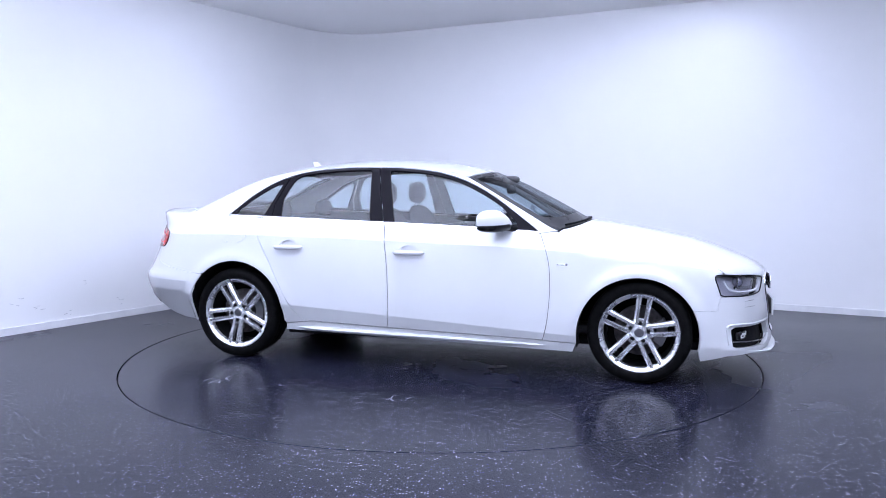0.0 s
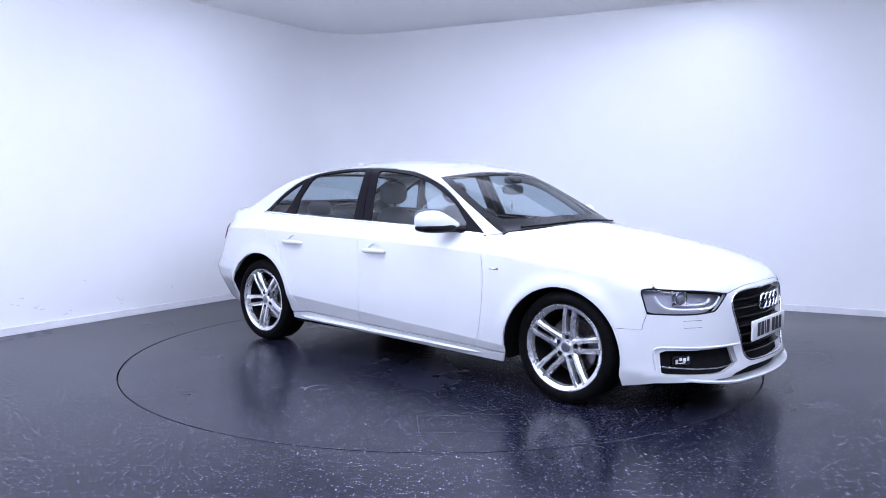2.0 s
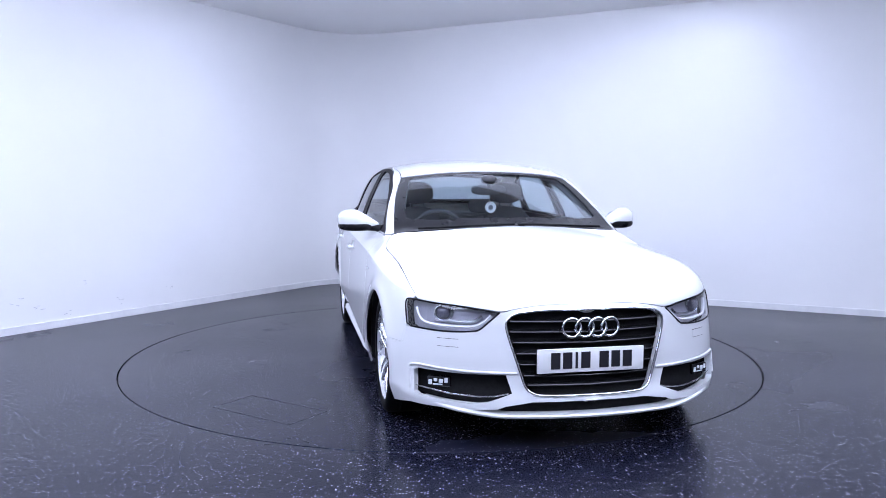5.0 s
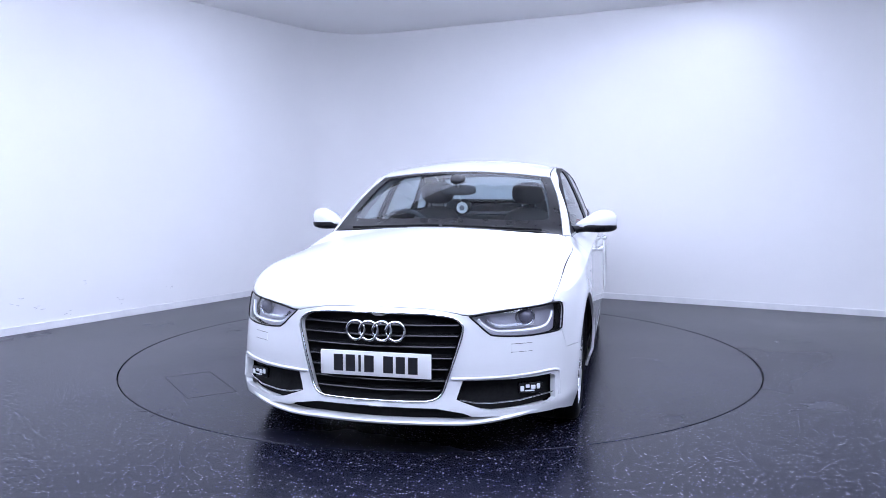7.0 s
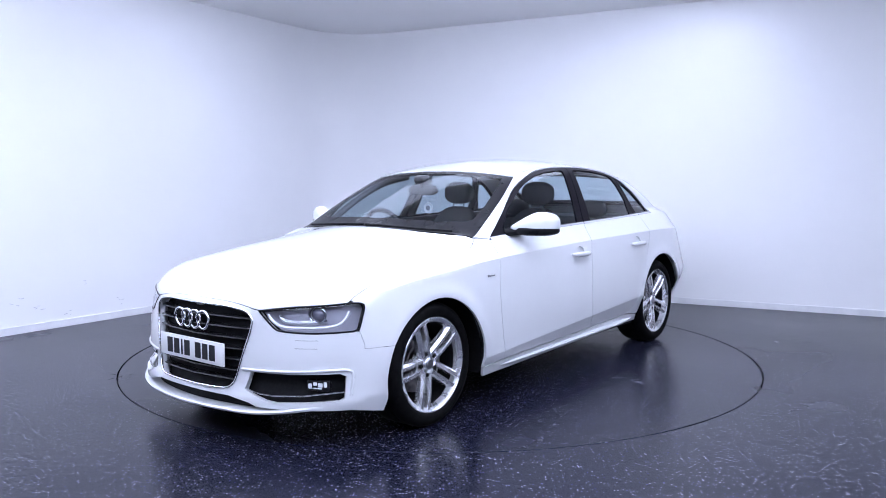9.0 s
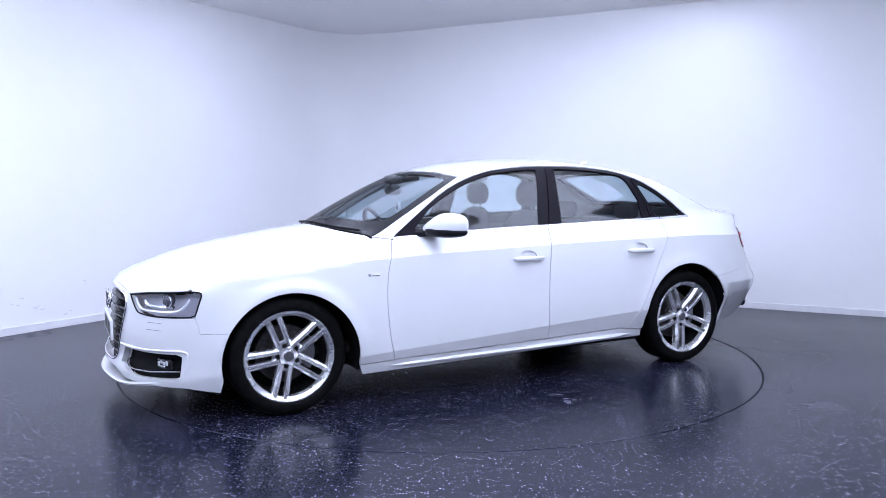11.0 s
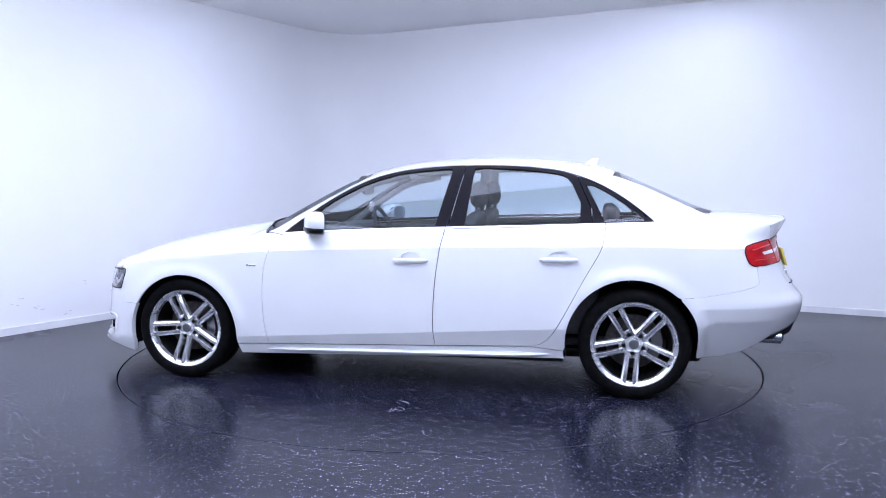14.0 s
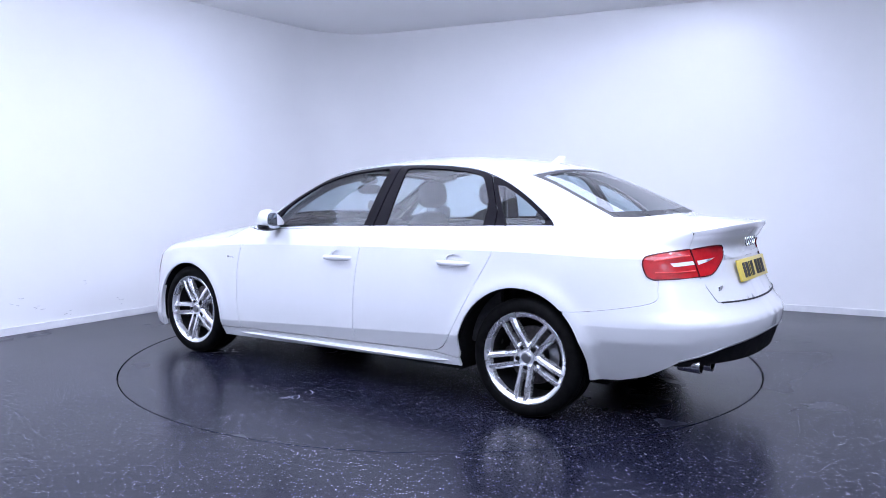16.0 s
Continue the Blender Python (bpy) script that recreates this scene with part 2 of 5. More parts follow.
def build_turntable():
    """A round disc flush with the floor, with the seams of a hatch in it."""
    root = new("turntable")
    tagged(root, "round dark grey vinyl turntable disc flush with the floor", "turntable")
    r = RING - 0.009
    part("disc", lathe([(0.0, 0.0), (r - 0.004, 0.0), (r, -0.003), (r, -0.04)], 160, "Z"), FLOOR, root)
    back = Matrix.Rotation(-TURN_RATE * 3.5, 3, "Z")
    a, b = back @ Vector((-0.164, -1.967, 0)), back @ Vector((-0.730, -1.817, 0))
    inward = Vector((-(b - a).y, (b - a).x, 0)).normalized()
    if inward.dot(a) > 0:
        inward = -inward
    c, d = a + inward * 0.29, b + inward * 0.29
    for p, q in ((a, b), (a, c), (b, d), (c, d)):
        way = (q - p).normalized() * 1.0
        side = Vector((-way.y, way.x, 0)) * 0.0022
        bm = bmesh.new()
        lowz = Vector((0, 0, 0.0006))
        vs = [bm.verts.new(v + lowz) for v in (p - side, q - side, q + side, p + side)]
        bm.faces.new(vs)
        bmesh.ops.recalc_face_normals(bm, faces=bm.faces[:])
        part("hatch_seam", bm, SLOT, root, "thin dark seam")
    # thin pale and dark streaks laid flat on the disc
    for x, y, size, pale in [(sx + scuff_random.gauss(0, 0.05), sy + scuff_random.gauss(0, 0.04), ss, sp) for sx, sy, ss, sp in TABLE_STREAKS for _ in range(5)]:
        part("scuff", scuff_mesh(x, y, size), PALE_STREAK if pale else SCUFF, root, "small thin streak")
    return root


TABLE_STREAKS = ((-1.42, -0.84, 0.10, 1), (-1.62, -0.72, 0.07, 0), (-0.28, -1.32, 0.09, 1), (-0.42, -1.31, 0.06, 1), (-1.08, -1.63, 0.05, 1), (-0.85, -1.73, 0.08, 0),
          (1.50, -1.63, 0.07, 0), (-1.02, -1.07, 0.06, 1), (0.9, -1.2, 0.06, 0), (0.4, 1.5, 0.10, 1), (-0.9, 1.4, 0.08, 0), (1.5, 0.6, 0.09, 1), (-1.7, 0.5, 0.07, 1), (0.2, -0.6, 0.1, 0), (0.7, 0.3, 0.1, 1))
PALE_STREAK = material("pale_streak", (0.10, 0.10, 0.13), 0.35)
scuff_random = random.Random(5)


def scuff_mesh(x, y, size):
    """A few thin ragged streaks lying on the floor."""
    bm = bmesh.new()
    turn = scuff_random.uniform(0, math.pi)
    for _ in range(1):
        ox, oy = 0.0, 0.0
        n, l = 9, size * scuff_random.uniform(0.6, 1.2)
        top, bot = [], []
        for i in range(n):
            k = i / (n - 1)
            w = size * 0.05 * math.sin(math.pi * (0.06 + 0.88 * k)) * scuff_random.uniform(0.4, 1.3)
            px, py = ox + l * (k - 0.5), oy + 0.15 * l * math.sin(3 * k)
            for side, row in ((w, top), (-w, bot)):
                row.append(bm.verts.new((x + px * math.cos(turn) - (py + side) * math.sin(turn), y + px * math.sin(turn) + (py + side) * math.cos(turn), 0.0008)))
        for i in range(n - 1):
            bm.faces.new((bot[i], bot[i + 1], top[i + 1], top[i]))
    return bm


turntable = build_turntable()
for mx, my, ms in ((1.96, -1.56, 0.08), (3.46, 1.42, 0.05), (2.5, 1.75, 0.04), (2.9, 0.3, 0.12)):
    tagged(part("floor_scuff", scuff_mesh(mx, my, ms), SCUFF, None), "small dark scuff on the vinyl floor", "scuff", group="scuffs on the floor")




def wall_scuff(along, height, length):
    """A few faint thin rub marks on the white wall, a little above the skirting."""
    way, out = Vector((*LEFT_WAY, 0)), Vector((-LEFT_WAY.y, LEFT_WAY.x, 0))
    base = Vector((*CORNER, 0)) + way * along + out * 0.0015
    for _ in range(4):
        bm = bmesh.new()
        u, h = scuff_random.uniform(-0.5, 0.5) * length, height + scuff_random.gauss(0, 0.018)
        l, rise = length * scuff_random.uniform(0.12, 0.35), scuff_random.gauss(0, 0.010)
        top, low = [], []
        for i in range(6):
            k = i / 5
            w = 0.0035 * math.sin(math.pi * (0.08 + 0.84 * k)) * scuff_random.uniform(0.4, 1.2)
            p = base + way * (u + l * (k - 0.5)) + Vector((0, 0, h + rise * k))
            top.append(bm.verts.new(p + Vector((0, 0, w))))
            low.append(bm.verts.new(p - Vector((0, 0, w))))
        for i in range(5):
            bm.faces.new((low[i], low[i + 1], top[i + 1], top[i]))
        tagged(part("wall_scuff", bm, WALL_MARK, None), "faint thin grey rub mark on the white wall", "scuff", group="scuffs on the wall")


WALL_MARK = material("wall_rub_mark", (0.60, 0.60, 0.62), 0.6)
for wa, wz, wl in ((4.04, 0.20, 0.16), (3.62, 0.355, 0.06), (4.22, 0.27, 0.12), (3.25, 0.16, 0.14), (3.8, 0.12, 0.10), (2.7, 0.22, 0.08)):
    wall_scuff(wa, wz, wl)

LIGHT_DROP = 0.28


def unseen_light(x, y, length, width, turn, glow, deep=0.06, drop=LIGHT_DROP):
    """An unseen light box placed under the ceiling on four rods: a thin frame round its top, glowing on all its faces.
    """
    root = new("unseen_light")
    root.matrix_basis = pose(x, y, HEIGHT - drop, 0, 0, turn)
    tagged(root, "unseen light panel placed below the ceiling", "ceiling light", group="studio ceiling lights")
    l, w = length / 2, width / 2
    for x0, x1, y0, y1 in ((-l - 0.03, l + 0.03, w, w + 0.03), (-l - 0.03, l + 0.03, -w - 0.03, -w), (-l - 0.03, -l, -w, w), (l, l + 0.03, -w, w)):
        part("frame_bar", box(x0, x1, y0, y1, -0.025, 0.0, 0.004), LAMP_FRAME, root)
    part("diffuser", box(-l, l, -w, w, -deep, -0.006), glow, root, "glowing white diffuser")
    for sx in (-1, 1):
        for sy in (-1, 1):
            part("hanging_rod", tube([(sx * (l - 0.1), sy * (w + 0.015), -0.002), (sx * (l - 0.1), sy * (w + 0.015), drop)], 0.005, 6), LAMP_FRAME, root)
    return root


# a softer light box over the turntable, added out of view to brighten the walls
soft_fill = unseen_light(0.0, -1.35, 6.6, 1.4, 0, SOFT_FILL_GLOW, 0.30)
tagged(soft_fill, "unseen light box added over the turntable to brighten the walls", "light box", group="overhead light box")
# a slim panel added just out of view to lift the upper wall and corner
wall_fill = unseen_light(0.35, 1.28, 5.0, 1.0, 0, WALL_FILL_GLOW, 0.05, 0.02)
tagged(wall_fill, "unseen light panel added close under the ceiling to brighten the corner", "ceiling light", group="studio ceiling lights")
LIGHT_TURN = math.degrees(math.atan2(RIGHT_WAY.y, RIGHT_WAY.x))
# bright panels over the camera, unseen, after the bright band in the side glass
for lx in (-2.5, 0.0, 2.5):
    unseen_light(lx, -4.5, 2.3, 2.2, 0, GLOW)
# one by each side wall, added out of view to brighten it
for a, b in ((6.6, 0.9), (5.0, 8.0)):
    spot = CORNER + LEFT_WAY * a + RIGHT_WAY * b
    unseen_light(spot.x, spot.y, 1.9, 0.6, LIGHT_TURN + 90, GLOW, 0.2)


# ---- the car's surface: x forward, y to its left, z up, from midway between the axles ----
def curve(xs, ys):
    """A smooth function through a few knots."""
    xs, ys = np.array(xs, float), np.array(ys, float)
    if xs[0] > xs[-1]:
        xs, ys = xs[::-1], ys[::-1]
    d = np.diff(ys) / np.diff(xs)
    m = np.concatenate([[d[0]], (d[:-1] + d[1:]) / 2, [d[-1]]])
    m[1:-1][d[:-1] * d[1:] < 0] = 0

    def f(x):
        x = np.clip(np.asarray(x, float), xs[0], xs[-1])
        i = np.clip(np.searchsorted(xs, x) - 1, 0, len(xs) - 2)
        h = xs[i + 1] - xs[i]
        t = (x - xs[i]) / h
        return ((2 * t ** 3 - 3 * t ** 2 + 1) * ys[i] + (t ** 3 - 2 * t ** 2 + t) * h * m[i]
                + (3 * t ** 2 - 2 * t ** 3) * ys[i + 1] + (t ** 3 - t ** 2) * h * m[i + 1])
    return f


belt_z = curve([-2.5, -1.5, -0.8, -0.3, 0.25, 0.8, 1.3], [1.035, 1.02, 1.0, 0.985, 0.965, 0.932, 0.895])
crease_z = curve([-2.5, -1.95, -1.46, -0.77, -0.3, 0.24, 0.83, 1.25, 1.58, 1.75, 2.3],
                 [0.87, 0.88, 0.89, 0.88, 0.87, 0.853, 0.83, 0.80, 0.768, 0.735, 0.66])
belt_y = curve([-2.0, -1.5, -0.8, 0.0, 0.5, 0.85], [0.735, 0.757, 0.797, 0.803, 0.787, 0.757])
cabin_y = curve([-2.0, -1.5, -0.8, 0.0, 0.5, 0.85], [0.635, 0.730, 0.797, 0.803, 0.787, 0.757])
nose_x = curve([0.12, 0.2, 0.25, 0.3, 0.45, 0.55, 0.62, 0.68, 0.78], [2.255, 2.27, 2.265, 2.250, 2.24, 2.23, 2.223, 2.205, 2.13])
tail_x = curve([0.2, 0.3, 0.4, 0.55, 0.62, 0.75, 0.8, 0.91, 0.98, 1.03, 1.06],
               [2.35, 2.40, 2.435, 2.465, 2.415, 2.345, 2.325, 2.295, 2.335, 2.362, 2.365])
bonnet_z = curve([0.6, 1.05, 1.2, 1.39, 1.57, 1.76, 1.95, 2.14, 2.2, 2.26], [1.02, 0.988, 0.968, 0.937, 0.903, 0.862, 0.80, 0.72, 0.685, 0.63])
boot_z = curve([-2.4, -2.3, -2.18, -2.0, -1.87], [1.043, 1.05, 1.058, 1.068, 1.08])
crown = curve([-2.5, -1.9, -1.4, 0.5, 0.9, 1.1, 1.59, 2.2], [0.10, 0.10, 0.03, 0.03, 0.10, 0.19, 0.145, 0.12])
roof_z = curve([-1.75, -1.5, -1.29, -1.05, -0.86, -0.49, -0.12, 0.07, 0.25, 0.5],
               [1.24, 1.30, 1.35, 1.392, 1.412, 1.43, 1.412, 1.39, 1.352, 1.28])
WHEEL_X, WHEEL_Y, WHEEL_Z, TYRE_R = 1.404, 0.868, 0.322, 0.322


def facet_z(x):
    return 0.352 - 0.058 * x


def smooth_min(a, b, k):
    h = np.maximum(k - np.abs(a - b), 0) / k
    return np.minimum(a, b) - h * h * k / 4


def corner(s, p, q):
    s = np.asarray(s, float)
    c = np.clip(s, 0, 1)
    return np.where(s > 1, (1 - s) * 3, (1 - c ** p) ** (1 / q))


def half_width(x, z):
    """The lower body's half width."""
    zf, zc, zb = facet_z(x), crease_z(x), belt_z(x)
    top = 0.884 - (0.884 - belt_y(x)) * (z - zc) / (zb - zc)
    k = np.clip((z - zf) / (zc - zf), 0, 1)
    mid = 0.920 - 0.036 * k ** 2
    low = 0.920 - 0.30 * (zf - z)
    w = np.where(z > zc, top, np.where(z > zf, mid, low))
    for cx, cz, r in ((WHEEL_X - 0.01, 0.30, 0.385), (-WHEEL_X + 0.015, 0.32, 0.395)):
        d = np.hypot(x - cx, z - cz) - r
        w = w + 0.012 * np.exp(-(d / 0.05) ** 2) * np.clip((z - 0.25) / 0.15, 0, 1)
    w = w - 0.22 * np.maximum(0.545 - z, 0) * np.clip((-x - 1.74) / 0.06, 0, 1)
    nf = (x - 1.0) / (nose_x(z) - 1.0)
    nr = (-x - 1.15) / (tail_x(z) - 1.15)
    return w * np.where(x > 0, corner(nf, 5.0, 1.9), corner(nr, 4.2, 2.4)) + np.where(x > 0, np.minimum(corner(nf, 5.0, 1.9), 0), np.minimum(corner(nr, 4, 2.4), 0)) * 0.5


def solid(x, y, z):
    """Positive inside the whole car, zero on its skin."""
    y = np.abs(y)
    deck = np.where(x > 0.55, bonnet_z(x), np.where(x < -1.6, boot_z(x), boot_z(-1.6) + (bonnet_z(0.55) - boot_z(-1.6)) * (x + 1.6) / 2.15))
    lower = smooth_min(half_width(x, z) - y, deck - crown(x) * y ** 2 - z, 0.035)
    dz = z - belt_z(x)
    side = cabin_y(x) - 0.36 * dz - 0.30 * dz * np.abs(dz) - y
    roof = roof_z(x) - 0.17 * y ** 2 - z
    s = np.clip((1.02 - x) / 0.71, 0, 1)
    front = 0.985 - 0.09 * y ** 2 + (1.02 - 0.32 * y ** 2 - x) * 0.518 + 0.05 * s * (1 - s) - z
    rear = 1.087 + (x + 1.87) * 0.448 - 0.11 * y ** 2 - z
    upper = smooth_min(smooth_min(side, roof, 0.05), smooth_min(front, rear, 0.02), 0.03)
    upper = np.minimum(upper, dz + 0.05)
    return -smooth_min(-lower, -upper, 0.02)


def ways(kind, p, q):
    """Start and direction of the line on which a point of the skin is sought."""
    o, one = np.zeros_like(p), np.ones_like(p)
    if kind == "side":
        return np.stack([p, o, q], 1), np.stack([o, one, o], 1), 1.2
    if kind == "top":
        return np.stack([p, q, o + 0.35], 1), np.stack([o, o, one], 1), 1.4
    if kind == "front":
        return np.stack([o + 1.2, o, q], 1), np.stack([np.cos(p), np.sin(p), o], 1), 1.5
    return np.stack([o - 1.2, o, q], 1), np.stack([-np.cos(p), np.sin(p), o], 1), 1.6


def skin(kind, pts, inset=0.0):
    """Points of the skin, set in by inset along the normal, and the normals."""
    pts = np.asarray(pts, float)
    e, d, far = ways(kind, pts[:, 0], pts[:, 1])
    a, b = np.zeros(len(pts)), np.full(len(pts), far)
    if kind == "top":
        # several crossings lie one above another under the boot lip: take the highest
        steps = np.linspace(0, far, 141)
        for k in steps:
            c = e + d * k
            a = np.where(solid(c[:, 0], c[:, 1], c[:, 2]) > 0, k, a)
        b = a + steps[1]
    for _ in range(40):
        m = (a + b) / 2
        c = e + d * m[:, None]
        inside = solid(c[:, 0], c[:, 1], c[:, 2]) > 0
        a, b = np.where(inside, m, a), np.where(inside, b, m)
    c = e + d * a[:, None]
    g = np.zeros_like(c)
    for k in range(3):
        h = np.zeros(3)
        h[k] = 0.0015
        u, v = c + h, c - h
        g[:, k] = solid(*v.T) - solid(*u.T)
    g /= np.maximum(np.linalg.norm(g, axis=1), 1e-9)[:, None]
    return c - g * inset, g


def round_the(kind, pts):
    """Turns (y, z) places on the nose or tail into (angle, z)."""
    pts = np.asarray(pts, float)
    y, z = pts[:, 0], pts[:, 1]
    sign = 1 if kind == "front" else -1
    lo, hi = np.full(len(y), 0.9), np.full(len(y), 2.5)
    for _ in range(40):
        m = (lo + hi) / 2
        inside = solid(sign * m, y, z) > 0
        lo, hi = np.where(inside, m, lo), np.where(inside, hi, m)
    return [(math.atan2(b, a - 1.2), c) for a, b, c in zip(lo, y, z)]


def spl(pts, n=8):
    """Samples of a smooth line through points."""
    p = np.asarray(pts, float)
    out = []
    for i in range(len(p) - 1):
        a, b, c, d = p[max(i - 1, 0)], p[i], p[i + 1], p[min(i + 2, len(p) - 1)]
        for k in range(n):
            t = k / n
            out.append(0.5 * (2 * b + (c - a) * t + (2 * a - 5 * b + 4 * c - d) * t ** 2 + (3 * b - a - 3 * c + d) * t ** 3))
    out.append(p[-1])
    return [tuple(v) for v in out]


def inside_of(poly, pts):
    x, y = pts[:, 0], pts[:, 1]
    hit = np.zeros(len(pts), bool)
    for (x0, y0), (x1, y1) in zip(poly, np.roll(poly, -1, axis=0)):
        if y0 != y1:
            hit ^= ((y0 > y) != (y1 > y)) & (x < (x1 - x0) * (y - y0) / (y1 - y0) + x0)
    return hit


def dense(poly, step):
    out = []
    for a, b in zip(poly, np.roll(poly, -1, axis=0)):
        n = max(1, int(math.ceil(np.linalg.norm(b - a) / step)))
        out += [a + (b - a) * k / n for k in range(n)]
    return np.array(out)


def shrink(poly, gap):
    area = 0.5 * np.sum(poly[:, 0] * np.roll(poly[:, 1], -1) - np.roll(poly[:, 0], -1) * poly[:, 1])
    t = np.roll(poly, -1, axis=0) - np.roll(poly, 1, axis=0)
    t /= np.maximum(np.linalg.norm(t, axis=1), 1e-9)[:, None]
    n = np.stack([-t[:, 1], t[:, 0]], 1) * (1 if area > 0 else -1)
    return poly + n * gap


def patch(name, poly, kind, mat, parent, inset=0.0, step=0.03, holes=(), gap=0.0024, lip=0.014, mirrored=False, label="", lines=()):
    """A panel: an outline laid on the car's skin, with its edges turned in."""
    loops = []
    for i, ring in enumerate([poly, *holes]):
        ring = np.array(ring, float)
        keep = np.linalg.norm(ring - np.roll(ring, 1, axis=0), axis=1) > 1e-5
        ring = dense(ring[keep], step)
        loops.append(shrink(ring, gap if i == 0 else -gap))
    edge_pts = np.concatenate(loops)
    lo, hi = loops[0].min(0), loops[0].max(0)
    gx, gy = np.meshgrid(np.arange(lo[0] + step / 2, hi[0], step), np.arange(lo[1] + step / 2, hi[1], step))
    gx[1::2] += step / 2
    grid = np.stack([gx.ravel(), gy.ravel()], 1)

    def within(p):
        hit = inside_of(loops[0], p)
        for h in loops[1:]:
            hit &= ~inside_of(h, p)
        return hit
    grid = grid[within(grid)]
    if len(grid):
        near = ((grid[:, None, :] - edge_pts[None]) ** 2).sum(2).min(1)
        grid = grid[near > (0.45 * step) ** 2]
    edges, base = [], 0
    extra = []
    for line in lines:
        line = np.array(line, float)
        ok = within(line)
        if ok.any():
            ok &= ((line[:, None, :] - edge_pts[None]) ** 2).sum(2).min(1) > 0.004 ** 2
        at = len(edge_pts) + len(extra)
        before = None
        for p, k in zip(line, ok):
            if k:
                extra.append(p)
                if before is not None:
                    edges.append((before, at))
                before = at
                at += 1
            else:
                before = None
    if extra:
        extra = np.array(extra)
        if len(grid):
            near = ((grid[:, None, :] - extra[None]) ** 2).sum(2).min(1)
            grid = grid[near > (0.45 * step) ** 2]
        pts = np.concatenate([edge_pts, extra, grid])
    else:
        pts = np.concatenate([edge_pts, grid])
    for ring in loops:
        n = len(ring)
        edges += [(base + i, base + (i + 1) % n) for i in range(n)]
        base += n
    from_cdt = geometry_cdt([Vector(p) for p in pts], edges, [], 0, 1e-6)
    vs, tris = np.array([tuple(v) for v in from_cdt[0]]), [tuple(f) for f in from_cdt[2]]
    mid = np.array([vs[list(f)].mean(0) for f in tris])
    ok = within(mid)
    tris = [f for f, k in zip(tris, ok) if k]
    co, nor = skin(kind, vs, inset)
    count = {}
    faces = []
    for f in tris:
        a, b, c = co[f[0]], co[f[1]], co[f[2]]
        if np.dot(np.cross(b - a, c - a), nor[f[0]] + nor[f[1]] + nor[f[2]]) < 0:
            f = (f[0], f[2], f[1])
        faces.append(f)
        for i in range(3):
            e = (f[i], f[(i + 1) % 3])
            count[e] = count.get(e, 0) + 1
    normals = [tuple(nor[i]) for f in faces for i in f]
    verts = [tuple(v) for v in co]
    if lip:
        rim = [e for e in count if (e[1], e[0]) not in count]
        low = {}
        for e in rim:
            for i in e:
                if i not in low:
                    low[i] = len(verts)
                    verts.append(tuple(co[i] - nor[i] * lip))
        for a, b in rim:
            faces.append((b, a, low[a], low[b]))
            s = np.cross(co[a] - co[b], -nor[b])
            s = tuple(s / max(np.linalg.norm(s), 1e-9))
            normals += [s] * 4
    if mirrored:
        verts = [(x, -y, z) for x, y, z in verts]
        flipped, turned, at = [], [], 0
        for f in faces:
            part_n = normals[at:at + len(f)]
            at += len(f)
            flipped.append(f[::-1])
            turned += [(a, -b, c) for a, b, c in part_n[::-1]]
        faces, normals = flipped, turned
    me = bpy.data.meshes.new(name)
    me.from_pydata(verts, [], faces)
    me.update()
    for f in me.polygons:
        f.use_smooth = True
    me.normals_split_custom_set(normals)
    return part(name, me, mat, parent, label)


from mathutils.geometry import delaunay_2d_cdt as geometry_cdt

car = new("car")
tagged(car, "white four-door saloon car with silver alloy wheels and tinted glass", "car")

# outlines in side view
GAP_FRONT = spl([(0.772, 0.926), (0.79, 0.89), (0.82, 0.83), (0.843, 0.74), (0.852, 0.64), (0.852, 0.53), (0.84, 0.39), (0.825, 0.31), (0.81, 0.255)], 4)
GAP_MID = spl([(-0.287, 0.984), (-0.262, 0.84), (-0.242, 0.68), (-0.232, 0.52), (-0.231, 0.39), (-0.24, 0.28)], 5)
GAP_REAR = spl([(-1.236, 1.010), (-1.228, 0.95), (-1.205, 0.86), (-1.11, 0.69), (-0.985, 0.455), (-0.925, 0.36), (-0.87, 0.313), (-0.81, 0.297)], 5)
DLO_TOP = spl([(-1.515, 1.019), (-1.49, 1.05), (-1.34, 1.165), (-1.17, 1.26), (-0.99, 1.322), (-0.81, 1.35), (-0.64, 1.362), (-0.46, 1.365), (-0.28, 1.362), (-0.10, 1.348), (0.07, 1.322),
               (0.25, 1.266), (0.42, 1.182), (0.59, 1.067), (0.772, 0.930)], 5)
SEAM = spl([(0.89, 0.745), (0.95, 0.775), (1.03, 0.795), (1.25, 0.79), (1.5, 0.787), (1.68, 0.788), (1.80, 0.782), (1.895, 0.766)], 12)   # bonnet edge in plan
ARCH_F = [(WHEEL_X - 0.009 + 0.372 * math.cos(a), 0.30 + 0.370 * math.sin(a)) for a in np.linspace(radians(-12), radians(188), 48)]
ARCH_R = [(-WHEEL_X + 0.016 + 0.378 * math.cos(a), 0.322 + 0.380 * math.sin(a)) for a in np.linspace(radians(-8), radians(190), 48)]


def belt(x0, x1, up=0.0, n=16):
    return [(x, float(belt_z(x)) + up) for x in np.linspace(x0, x1, n)]


def plan_to_side(pts):
    c, _ = skin("top", pts)
    return [(x, z) for x, y, z in c]


SEAM_SIDE = plan_to_side(SEAM)
BACK_XY = spl([(-1.277, 0.568), (-1.5, 0.590), (-1.80, 0.627)], 10)
SCREEN_XY = spl([(0.876, 0.728), (0.60, 0.682), (0.425, 0.643), (0.238, 0.583)], 10)
ROOF_EDGE = spl([(0.238, 0.583), (0.05, 0.575), (-0.5, 0.572), (-1.0, 0.568), (-1.275, 0.568)], 24)


